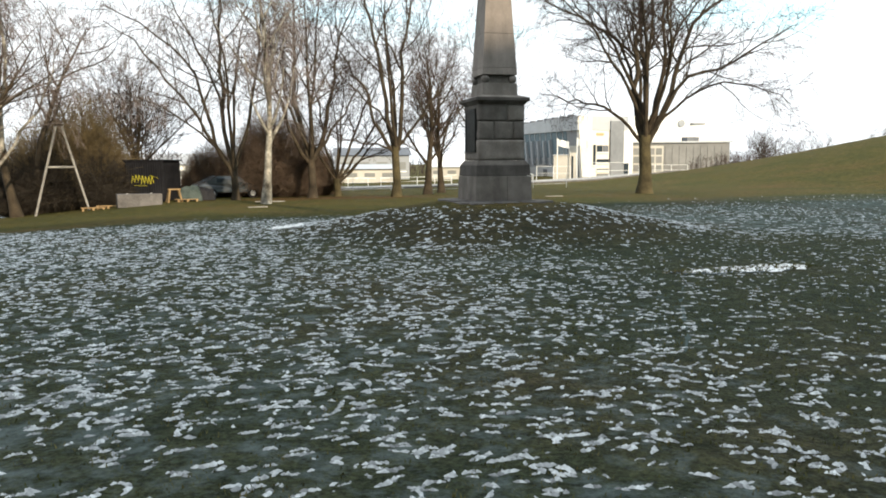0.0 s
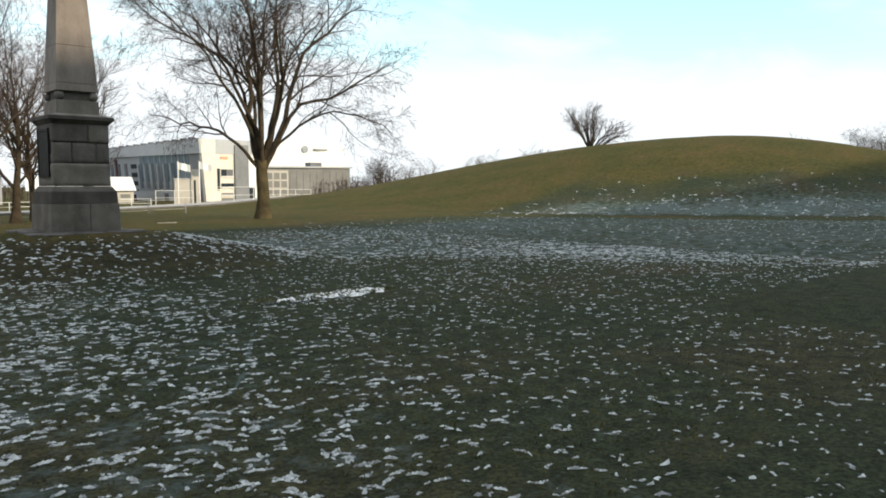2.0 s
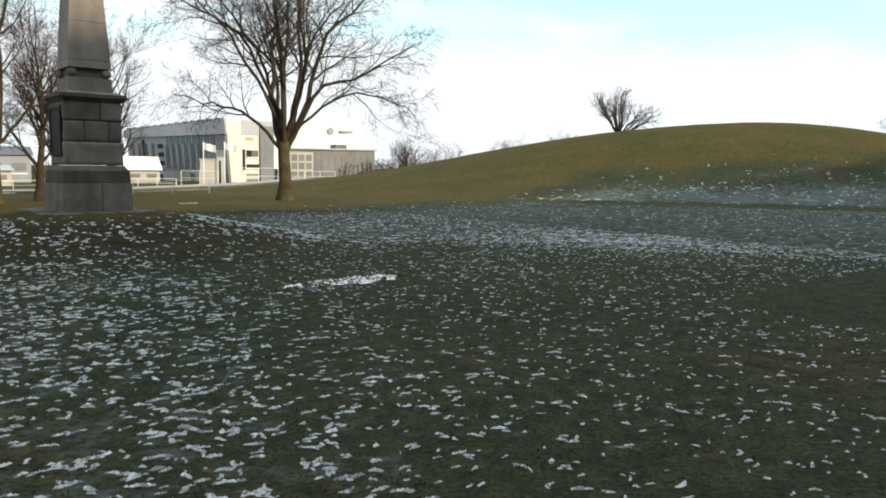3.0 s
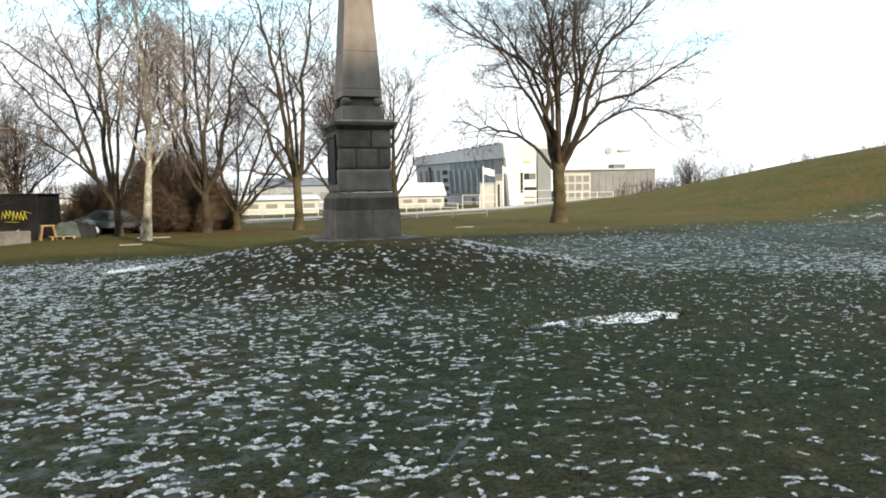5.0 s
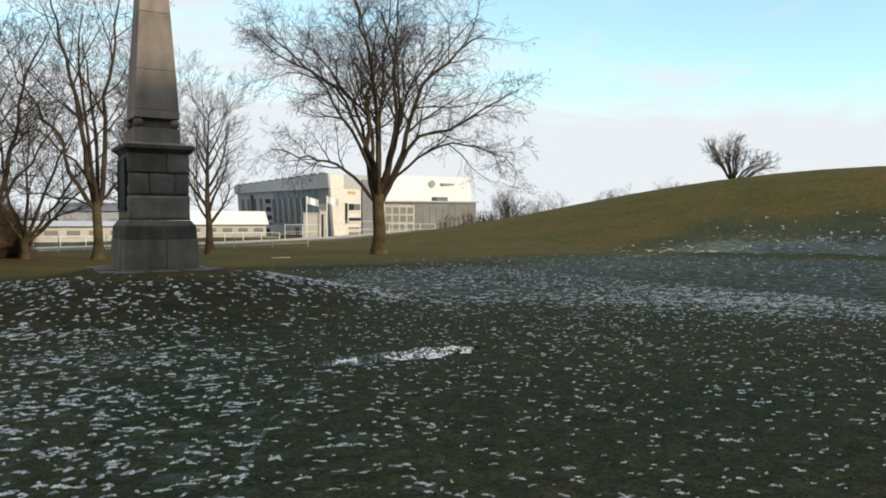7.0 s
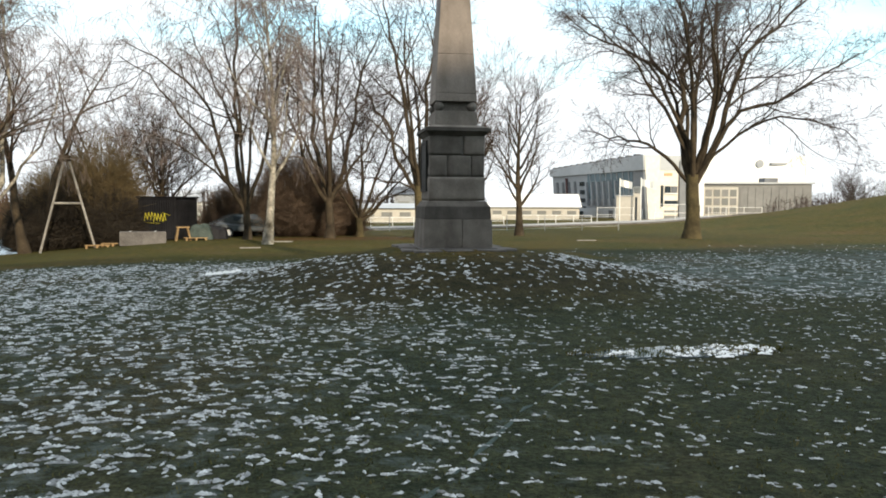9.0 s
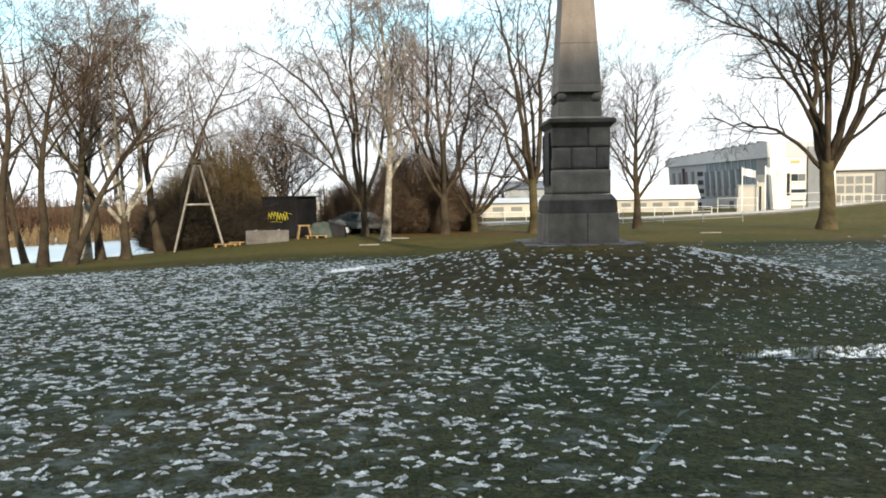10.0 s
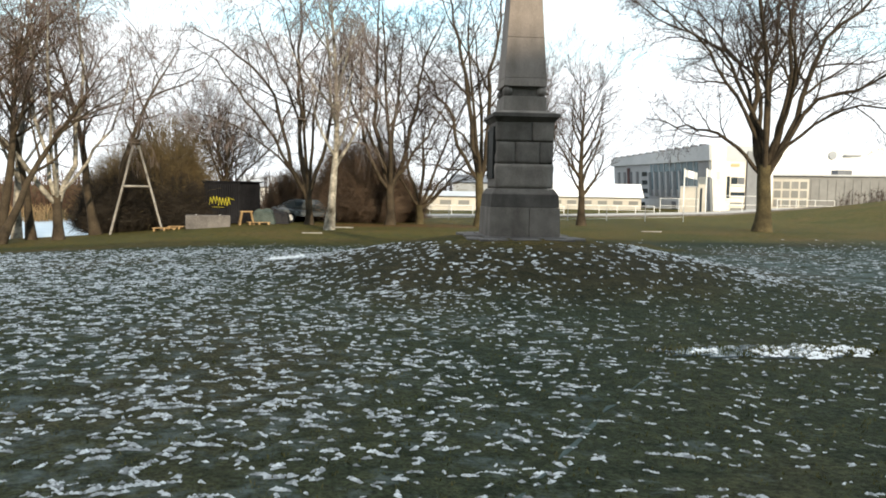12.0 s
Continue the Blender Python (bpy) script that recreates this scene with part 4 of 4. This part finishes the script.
def trestle():
    x, y = -10.55, 24.2
    ob = thing("trestle", (x, y, height(x, y) + 0.1), "small yellow-brown wooden trestle", "trestle", turn=15)
    for sx in (-0.3, 0.3):
        for sy in (-0.22, 0.22):
            part("leg", beam((sx * 1.25, sy * 1.2, -0.12), (sx * 0.8, sy * 0.6, 0.62), 0.07), WOOD, ob)
        part("stretcher", beam((sx, -0.22, 0.25), (sx, 0.22, 0.25), 0.05), WOOD, ob)
    part("top", box(-0.34, 0.34, -0.17, 0.17, 0.60, 0.67, 0.01), WOOD, ob)


trestle()


def pile(x, y, w, d, h, material, label, seed):
    """A heap under a tarpaulin: a crumpled dome with a hanging edge."""
    rng = random.Random(seed)
    bm = bmesh.new()
    bmesh.ops.create_grid(bm, x_segments=18, y_segments=14, size=0.5)
    for v in bm.verts:
        u, t = v.co.x * 2, v.co.y * 2
        k = max(0.0, 1 - max(abs(u), abs(t)) ** 3)
        v.co = Vector((u * w / 2 * (0.9 + 0.1 * k), t * d / 2 * (0.9 + 0.1 * k),
                       h * min(1.0, k * 1.5) * (0.8 + 0.3 * noise.noise((u * 1.7 + seed, t * 1.7, 0))) + 0.06 * noise.noise((u * 6, t * 6, seed)) * k))
    r = bmesh.ops.extrude_face_region(bm, geom=list(bm.faces))
    for e in r["geom"]:
        if isinstance(e, bmesh.types.BMVert):
            e.co.z -= 0.03
    ob = thing("covered_pile", (x, y, height(x, y) + 0.05), label, "pile", "covered piles")
    part("tarpaulin", bm, material, ob)
    part("base_board", box(-w * 0.42, w * 0.42, -d * 0.4, d * 0.4, -0.1, 0.0, 0.01), WOOD, ob)


pile(-9.7, 24.9, 1.5, 1.1, 0.85, TARP_GREEN, "crumpled dark green tarpaulin over a pile", 3)
pile(-8.9, 25.4, 1.3, 1.1, 0.75, BLACK, "crumpled black sheet over a pile", 7)


def car(x, y, turn, paint, label):
    ob = thing("car", (x, y, height(x, y)), label, "car", turn=turn)
    prof = [(-2.1, 0.35), (-2.12, 0.62), (-1.95, 0.80), (-1.1, 0.92), (-0.45, 1.38), (0.85, 1.42), (1.75, 0.98), (2.08, 0.88), (2.12, 0.4)]
    def shell(pts, half, inset):
        bm = bmesh.new()
        rows = [[bm.verts.new((px, s * (half - (inset if pz > 0.95 else 0)), pz)) for px, pz in pts] for s in (-1, 1)]
        bm.faces.new(rows[0])
        bm.faces.new(rows[1][::-1])
        for i in range(len(pts)):
            j = (i + 1) % len(pts)
            bm.faces.new((rows[0][j], rows[0][i], rows[1][i], rows[1][j]))
        bmesh.ops.recalc_face_normals(bm, faces=bm.faces)
        bmesh.ops.bevel(bm, geom=list(bm.edges), offset=0.06, segments=2, affect="EDGES")
        return bm
    part("body", shell(prof, 0.86, 0.16), paint, ob)
    part("side_window", box(-0.55, 0.95, -0.735, 0.735, 1.0, 1.30, 0.03), GLASS, ob)
    part("windscreen", beam((-1.02, 0, 0.98), (-0.5, 0, 1.35), 1.15, 0.03), GLASS, ob)
    for sx in (-1.3, 1.3):
        for sy in (-0.8, 0.8):
            w = part("wheel", beam((sx, sy - 0.1, 0.31), (sx, sy + 0.1, 0.31), 0.62, sides=20), BLACK, ob)
            part("rim", beam((sx, sy - 0.11, 0.31), (sx, sy + 0.11, 0.31), 0.36, sides=14), STEEL, w)
    for sy in (-0.6, 0.6):
        part("headlight", box(-2.16, -2.05, sy - 0.16, sy + 0.16, 0.62, 0.74, 0.02), WHITE, ob)


car(-7.6, 29.0, 200, CAR_GREY, "dark grey parked car behind the trees")
car(-2.4, 33.9, 170, CAR_BLUE, "dark blue parked car partly hidden by a shrub")

# ---- road, fence and far buildings ----
def strip(name, pts, half, up, material, label, category):
    """A flat band of paving that follows the ground, with its own thickness."""
    verts, faces = [], []
    m = 60
    for i in range(m + 1):
        t = i / m * (len(pts) - 1)
        k = min(len(pts) - 2, int(t))
        a, b = Vector(pts[k]), Vector(pts[k + 1])
        p = a.lerp(b, t - k)
        n = Vector((-(b - a).y, (b - a).x)).normalized()
        z = height(*p) + up
        for s in (-1, 1):
            q = p + n * half * s
            verts += [(q.x, q.y, z), (q.x, q.y, z - 0.5)]
    for i in range(m):
        q = i * 4
        faces += [(q, q + 4, q + 6, q + 2), (q + 1, q + 5, q + 4, q), (q + 2, q + 6, q + 7, q + 3)]
    tagged(new(name, mesh_of(name, verts, faces, material)), label, category, kind="structure")


strip("road", [(-70, 50), (-20, 47), (0, 46.5), (22, 60), (48, 68)], 3.2, 0.10, ASPHALT, "pale worn asphalt road beyond the lawn", "road")
strip("kerb", [(-70, 46.6), (-20, 43.6), (0, 43.1), (23, 56.6), (49, 64.6)], 0.12, 0.16, CONCRETE, "pale concrete kerb beside the road", "kerb")


def prism(foot, z0, tops):
    bm = bmesh.new()
    lo = [bm.verts.new((x, y, z0)) for x, y in foot]
    hi = [bm.verts.new((x, y, t)) for (x, y), t in zip(foot, tops)]
    n = len(foot)
    bm.faces.new(lo[::-1])
    bm.faces.new(hi)
    for i in range(n):
        bm.faces.new((lo[i], lo[(i + 1) % n], hi[(i + 1) % n], hi[i]))
    bmesh.ops.recalc_face_normals(bm, faces=bm.faces)
    return bm


def on_wall(a, b, s0, s1, z0, z1, out=0.06, deep=0.2):
    """A panel on the wall from a to b, between the shares s0 and s1, standing out from it."""
    a, b = Vector(a), Vector(b)
    d = (b - a).normalized()
    n = Vector((-d.y, d.x))
    p, q = a.lerp(b, s0), a.lerp(b, s1)
    f = [p + n * out, q + n * out, q - n * deep, p - n * deep]
    return prism([(v.x, v.y) for v in f], z0, [z1] * 4)


def arena():
    ob = thing("arena", (40, 77, -1.4), "large pale arena building with a sloping grey side wall", "building")
    inv = Matrix.Translation((-40, -77, 1.4))
    def put(name, bm, material, label="", parent=None):
        bm.transform(inv)
        return part(name, bm, material, parent or ob, label)
    K, E, R = (40.0, 76.6), (36.4, 104.7), Vector((0.99, 0.128))
    k2 = (K[0] + R.x * 1.6, K[1] + R.y * 1.6)
    e2 = (E[0] + R.x * 13, E[1] + R.y * 13)
    k3 = (K[0] + R.x * 8.0, K[1] + R.y * 8.0)
    out = Vector((E[1] - K[1], K[0] - E[0])).normalized() * -1.0
    def leaned(bm):
        # the side wall leans out towards its eaves
        for v in bm.verts:
            k = 0.72 * (v.co.z + 1.6) / 9.1
            v.co.x, v.co.y = v.co.x + out.x * k, v.co.y + out.y * k
        return bm
    def on_side(name, s0, s1, z0, z1, o, material, label="", parent=None):
        return put(name, leaned(on_wall(K, E, s0, s1, z0, z1, o)), material, label, parent)
    side = put("side_wall", leaned(prism([K, E, e2, k3], -2.2, [6.0, 6.0, 6.0, 6.0])), GREY_CLAD, "grey clad side wall leaning outwards")
    # wall runs seen from the lawn: a is the far end, b the corner
    put("roof_band", leaned(prism([(K[0] - 0.35, K[1] - 0.7), (E[0] - 0.35, E[1] + 0.4), (e2[0], e2[1] + 0.4), (k3[0], k3[1] - 0.7)], 5.6, [7.55, 6.75, 6.75, 7.55])), ROOFING, "pale grey roof edge")
    for i in range(13):
        t = 0.03 + i * 0.075
        p = Vector(E).lerp(Vector(K), t) + out * 0.75
        zt = 6.75 + 0.8 * t
        put("roof_vent", box(p.x - 0.1, p.x + 0.6, p.y - 0.42, p.y + 0.42, zt - 0.05, zt + 0.34, 0.06), DARK_CLAD)
    put("eaves_rail", beam((K[0] + out.x * 0.75, K[1], 7.62), (E[0] + out.x * 0.75, E[1], 6.82), 0.09), DARK_CLAD)
    on_side("glass_band", 0.10, 0.56, 1.9, 5.65, 0.08, BLUE_GLASS, "blue tinted glazing")
    for i in range(8):
        on_side("mullion", 0.13 + i * 0.056, 0.136 + i * 0.056, 1.9, 5.65, 0.14, GREY_CLAD)
    on_side("corner_strip", 0.0, 0.095, -1.6, 5.65, 0.1, CORNER_CLAD, "darker grey strip beside the corner")
    for i in range(6):
        on_side("fin", 0.24 + i * 0.062, 0.252 + i * 0.062, 0.9, 4.4, 0.55, GREY_CLAD)
    for i in range(4):
        on_side("window", 0.60, 0.655, 0.1 + i * 1.25, 0.75 + i * 1.25, 0.1, GLASS)
    for i in range(4):
        on_side("dark_panel", 0.70 + i * 0.075, 0.725 + i * 0.075, 0.3, 4.6, 0.1, DARK_CLAD)
    on_side("side_door", 0.62, 0.67, -1.6, 0.0, 0.24, GLASS)
    on_side("side_door", 0.30, 0.34, -1.6, 0.2, 0.24, DARK_CLAD)
    on_side("pillar", 0.80, 0.815, -1.6, 5.2, 0.3, BRICKRED)
    on_side("low_band", 0.02, 0.98, -1.6, 0.5, 0.2, ROOFING)
    # front: pale corner, cream bay with windows, dark bay, white bay
    F = lambda s: (K[0] + R.x * s, K[1] + R.y * s)
    def bay(a, b, proud, z):
        return prism([(F(a)[0], F(a)[1] - proud), (F(b)[0], F(b)[1] - proud), F(b), F(a)], -2.2, [z] * 4)
    corner = bay(-0.1, 1.4, 0.8, 7.5)
    for v in corner.verts:
        if v.co.x < K[0] + 0.5:
            v.co.x -= 0.72 * (v.co.z + 1.6) / 9.1
    put("corner_wall", corner, CREAM_PALE, "pale cream corner wall")
    cream = put("cream_bay", bay(1.45, 4.4, 0.6, 7.3), CREAM_PALE, "cream wall bay")
    for a, b, z0, z1, m in ((1.7, 2.1, 0.8, 3.6, GLASS), (2.3, 3.2, 2.6, 3.5, GLASS), (3.3, 4.2, 2.6, 3.5, DARK_CLAD), (2.3, 4.3, 1.1, 1.6, GLASS), (2.3, 4.3, 0.0, 0.3, GREY_GLASS), (2.3, 4.3, -1.5, -0.4, GREY_GLASS)):
        p, q = F(a), F(b)
        put("bay_window", prism([(p[0], p[1] - 0.68), (q[0], q[1] - 0.68), (q[0], q[1] - 0.5), (p[0], p[1] - 0.5)], z0, [z1] * 4), m, "", cream)
        put("sill", prism([(p[0] - 0.05, p[1] - 0.78), (q[0] + 0.05, q[1] - 0.78), (q[0] + 0.05, q[1] - 0.5), (p[0] - 0.05, p[1] - 0.5)], z0 - 0.14, [z0] * 4), WHITE, "", cream)
    p, q = F(2.2), F(3.4)
    put("sign_bar", prism([(p[0], p[1] - 0.7), (q[0], q[1] - 0.7), (q[0], q[1] - 0.5), (p[0], p[1] - 0.5)], 4.9, [5.25] * 4), SIGN_ORANGE, "faded orange sign bar", cream)
    put("dark_bay", bay(4.45, 6.7, 0.9, 6.9), CORNER_CLAD, "dark grey wall bay")
    white = put("white_bay", bay(6.75, 8.4, 0.6, 6.6), WHITE, "white wall bay")
    p, q = F(6.9), F(7.8)
    put("bay_door", prism([(p[0], p[1] - 0.66), (q[0], q[1] - 0.66), (q[0], q[1] - 0.5), (p[0], p[1] - 0.5)], -1.6, [1.0] * 4), GLASS, "", white)
    # tall hall behind and lower wing
    hall = put("hall", prism([(54.5, 89.5), (70.5, 87.3), (73, 105), (57, 107)], -2.2, [8.5] * 4), WHITE, "tall white hall")
    a, b = Vector((54.5, 89.5)), Vector((70.5, 87.3))
    sign = bmesh.new()
    c = a.lerp(b, 0.55)
    bmesh.ops.create_cone(sign, cap_ends=True, segments=24, radius1=0.6, radius2=0.6, depth=0.1,
                          matrix=Matrix.Translation((c.x, c.y - 0.12, 7.3)) @ Matrix.Rotation(radians(90), 4, "X"))
    put("sign", sign, GREY_CLAD, "round grey sign", hall)
    c = a.lerp(b, 0.66)
    put("sign_bar", box(c.x - 0.2, c.x + 2.3, c.y - 0.45, c.y - 0.05, 7.15, 7.45), GREY_CLAD, "plain grey sign bar", hall)
    w0, w1 = Vector((48.3, 79.9)), Vector((63.3, 75.6))
    wing = put("wing", prism([w0, w1, w1 + Vector((2.5, 9)), w0 + Vector((2.5, 9))], -2.2, [3.9] * 4), WING, "low grey wing")
    put("wing_roof", prism([w0 + Vector((-0.3, -0.3)), w1 + Vector((0.3, -0.3)), w1 + Vector((2.8, 9.2)), w0 + Vector((2.2, 9.2))], 3.92, [4.15] * 4), ROOFING, "", wing)
    put("glazed_front", on_wall(w1, w0, 0.62, 0.98, -0.5, 3.5, 0.08), CREAM, "cream glazed front", wing)
    for i in range(5):
        for j in range(3):
            put("window", on_wall(w1, w0, 0.635 + i * 0.07, 0.69 + i * 0.07, -0.2 + j * 1.2, 0.75 + j * 1.2, 0.12), WING if (i + j) % 2 else GREY_GLASS, "", wing)
    for i in range(9):
        put("panel", on_wall(w1, w0, 0.02 + i * 0.066, 0.075 + i * 0.066, 0.4, 3.4, 0.06), WING, "", wing)
    put("roof_unit", box(58.4, 60.4, 79, 80.5, 4.15, 4.8), DARK_CLAD, "", wing)


arena()


def flag(x, y, turn):
    z = height(x, y)
    ob = thing("flagpole", (x, y, z), "white flagpole with a small pale flag", "flagpole", "flagpoles", turn=turn)
    part("pole", beam((0, 0, -0.2), (0, 0, 5.2), 0.13, sides=10), WHITE, ob)
    bm = bmesh.new()
    bmesh.ops.create_grid(bm, x_segments=10, y_segments=4, size=0.5)
    for v in bm.verts:
        v.co = Vector((0.75 + v.co.x * 1.4, 0.12 * math.sin(v.co.x * 9), 4.65 + v.co.y * 0.85 - (v.co.x + 0.5) * 0.35))
    r = bmesh.ops.extrude_face_region(bm, geom=list(bm.faces))
    for e in r["geom"]:
        if isinstance(e, bmesh.types.BMVert):
            e.co.y += 0.015
    part("flag", bm, WHITE, ob, "pale grey-white flag")


flag(32.9, 68.7, -25)
flag(35.2, 67.8, -25)


def railing(x, y, turn, w, h):
    ob = thing("railing", (x, y, height(x, y)), "white tubular railing beside the road", "railing", "railings", turn=turn)
    n = max(2, round(w / 2.2) + 1)
    for i in range(n):
        part("post", beam((i * w / (n - 1), 0, -0.2), (i * w / (n - 1), 0, h), 0.07, sides=8), WHITE, ob)
    for z in (h, h * 0.5):
        part("rail", beam((-0.05, 0, z), (w + 0.05, 0, z), 0.045, sides=8), WHITE, ob)


for x, y, w, h in ((30.0, 68.5, 4.2, 1.7), (36.4, 66.6, 4.8, 2.0), (43.0, 66.0, 6.0, 1.3), (20.0, 66.5, 8.0, 1.0), (8.0, 58.0, 9.0, 0.9), (-2.5, 52.0, 9.0, 0.9)):
    railing(x, y, 18 if x < 15 else -22, w, h)


def booth():
    z = height(34.3, 69.5)
    ob = thing("booth", (34.3, 69.5, z), "small cream gate house", "booth", turn=-22)
    part("body", box(-1.4, 0.6, 0, 2.2, -0.3, 3.0, 0.03), CREAM, ob)
    part("tower", box(0.62, 1.5, 0, 2.2, -0.3, 4.2, 0.03), CREAM, ob)
    part("door", box(0.85, 1.1, -0.03, 0.1, -0.1, 2.9), GLASS, ob)
    part("roof", box(-1.5, 0.6, -0.1, 2.3, 3.0, 3.12, 0.01), ROOFING, ob)


booth()


def shed(x, y, turn, w, d, h, ridge, wall, roof, n, label):
    z = height(x, y)
    ob = thing("long_shed", (x, y, z), label, "shed", "low pale sheds", turn=turn)
    part("wall", box(-w / 2, w / 2, 0, d, -0.6, h), wall, ob)
    bm = bmesh.new()
    e = 0.35
    v = [bm.verts.new(c) for c in ((-w / 2 - e, -e, h), (w / 2 + e, -e, h), (w / 2 + e, d / 2, ridge), (-w / 2 - e, d / 2, ridge), (-w / 2 - e, d + e, h), (w / 2 + e, d + e, h))]
    for f in ((0, 1, 2, 3), (3, 2, 5, 4), (0, 3, 4), (1, 5, 2), (0, 4, 5, 1)):
        bm.faces.new([v[i] for i in f])
    bmesh.ops.recalc_face_normals(bm, faces=bm.faces)
    bm.transform(Matrix.Translation((0, 0, 0.01)))
    part("roof", bm, roof, ob)
    for i in range(n):
        c = -w / 2 + (i + 0.5) * w / n
        wd = part("window", box(c - 0.3 * w / n, c + 0.3 * w / n, -0.06, 0.1, h * 0.42, h * 0.72), GREY_GLASS, ob)
        part("frame", box(c - 0.34 * w / n, c + 0.34 * w / n, -0.1, 0.05, h * 0.30, h * 0.35), WHITE, wd)


shed(27.0, 85.0, -14, 12.5, 9, 1.7, 3.6, CREAM, WHITE, 6, "low white shed with a pitched pale roof")
shed(3.0, 74.0, -4, 20, 8, 1.7, 2.3, CREAM, ROOFING, 9, "long low cream shed beyond the road")
shed(-13.0, 78.0, 4, 14, 8, 2.6, 4.0, WHITE, ROOFING, 5, "low pale house beyond the road")
shed(13.5, 92.0, -8, 11, 9, 3.6, 4.8, GREY_CLAD, DARK_CLAD, 4, "grey house with a dark roof far off")


def fence():
    ob = thing("fence", (-20, 41.5, height(-20, 41.5)), "thin wire fence on steel posts beside the road", "fence")
    z0 = height(-20, 41.5)
    for i in range(14):
        x = -20 + i * 3.2
        y = 41.5 + 0.0 * i
        z = height(x, y) - z0
        part("post", beam((x + 20, 0, z - 0.2), (x + 20, 0, z + 1.25), 0.06, sides=6), STEEL, ob)
    for h in (0.4, 0.8, 1.2):
        part("wire", beam((0, 0, h), (13 * 3.2, 0, h + height(21.6, 41.5) - z0), 0.025, sides=4), STEEL, ob)


fence()

# ---- far woods, reeds, hill trees ----
def woods(name, a, b, depth, tall, n, material, label, seed, base=None):
    """A far belt of bare trees: many thin forked stems."""
    rng = random.Random(seed)
    lines = []
    a, b = Vector(a), Vector(b)
    nrm = Vector((-(b - a).y, (b - a).x)).normalized()
    for _ in range(n):
        t = rng.random()
        p = a.lerp(b, t) + nrm * rng.uniform(0, depth)
        z = height(p.x, p.y) if base is None else base
        h = tall * rng.uniform(0.45, 1.0) * (0.72 + 0.5 * noise.noise((t * (b - a).length * 0.09, seed, 0)))
        s = Vector((p.x, p.y, z - 0.2))
        e = s + Vector((rng.gauss(0, 0.10) * h, rng.gauss(0, 0.10) * h, h))
        lines.append(([s, s.lerp(e, 0.5) + Vector((rng.gauss(0, 0.15), 0, 0)), e], [0.012 * h + 0.02, 0.012 * h, 0.02], 4))
        for _ in range(6):
            q = s.lerp(e, rng.uniform(0.2, 0.9))
            d = Vector((rng.gauss(0, 0.5), rng.gauss(0, 0.5), rng.uniform(0.25, 0.9)))
            lines.append(([q, q + d * h * 0.13, q + d * h * rng.uniform(0.2, 0.32)], [0.03, 0.024, 0.014], 4))
    tagged(new(name, tube(lines, lambda lev: 3, material, name)), label, "woods", kind="stuff")


woods("far_woods", (-75, 50), (-26, 58), 14, 6.5, 1500, TWIG_RED, "belt of bare brown woods across the lake", 1)
woods("far_woods", (-28, 66), (14, 100), 10, 6.0, 900, TWIG, "belt of bare grey woods behind the sheds", 2)
woods("far_woods", (14, 120), (130, 112), 12, 6.5, 900, TWIG, "belt of bare grey woods behind the arena", 3)
woods("far_woods", (-16, 44), (-6, 47), 3, 2.2, 260, TWIG_RED, "low brown scrub beside the road", 4)
woods("far_woods", (54, 71.5), (63, 69.5), 2, 3.6, 70, TWIG, "bare shrubs before the arena wing", 7)
woods("far_woods", (66, 76), (104, 64), 8, 5.0, 200, TWIG, "row of bare trees behind the hill", 5)


def reeds():
    rng = random.Random(12)
    lines = []
    for _ in range(2600):
        p, q = rng.uniform(-60, 24), rng.uniform(19.5, 23)
        x, y = -24.6 + 0.51 * p - 0.86 * q, 18.6 + 0.86 * p + 0.51 * q
        h = rng.uniform(0.7, 1.7)
        s = Vector((x, y, max(-2.05, height(x, y)) - 0.1))
        lines.append(([s, s + Vector((rng.gauss(0, 0.1), rng.gauss(0, 0.1), h * 0.6)), s + Vector((rng.gauss(0, 0.25), rng.gauss(0, 0.25), h))], [0.05, 0.04, 0.015], 4))
    tagged(new("reeds", tube(lines, lambda lev: 3, REED, "reeds")), "dry orange-brown reeds on the far lake shore", "reeds", kind="stuff")


reeds()
DOME = tuple((i * 137.5, (22 + 64 * ((i * 0.618) % 1.0), 20 + 66 * ((i * 0.618) % 1.0), 18 + 66 * ((i * 0.618) % 1.0)), 5.6, 0.085, 0.25) for i in range(34))
dome = crowned(44, DOME, 0.5, 0.45, dict(RISING, up=(0.1, 0.15, 0.15, 0.1), kids=(8, 6, 5, 3), tip=0.010, angle=((20, 50), (16, 38), (18, 42), (20, 45)), share=((0.9, 1.2), (0.26, 0.44), (0.34, 0.5))), 4, BARK, TWIG)
plant("hill_tree", dome, 74.2, 38.2, "wide domed bare many-stemmed tree on the hill crest", size=0.96, group="bare trees on the hill")
for x, y, me, k, turn in ((72.5, 79, sp_b, 0.72, 10), (76, 77, al_b, 0.5, 90), (79.5, 75, sp_a, 0.5, 170), (84, 71, up_a, 0.5, 250), (87.5, 68, sp_b, 0.74, 320),
                          (91, 62, sp_b, 0.8, 40), (98, 38, sp_b, 0.6, 60), (101, 34, sp_b, 0.58, 200), (104, 25, sp_b, 0.66, 120), (108, 10, sp_b, 0.8, 30), (107, 15, sp_b, 0.85, 280)):
    plant("hill_tree", me, x, y, "small bare tree showing above the hill", turn, k, group="bare trees on the hill")


def plank(x, y, turn, w):
    ob = thing("plank", (x, y, height(x, y)), "pale board lying flat on the grass", "plank", "loose boards", turn=turn)
    part("board", box(-w / 2, w / 2, -0.09, 0.09, -0.01, 0.04, 0.006), GREY_WOOD, ob)


plank(-6.3, 15.6, 4, 0.9)
plank(-5.4, 21.5, -8, 1.6)
plank(11.3, 21.0, 2, 1.1)
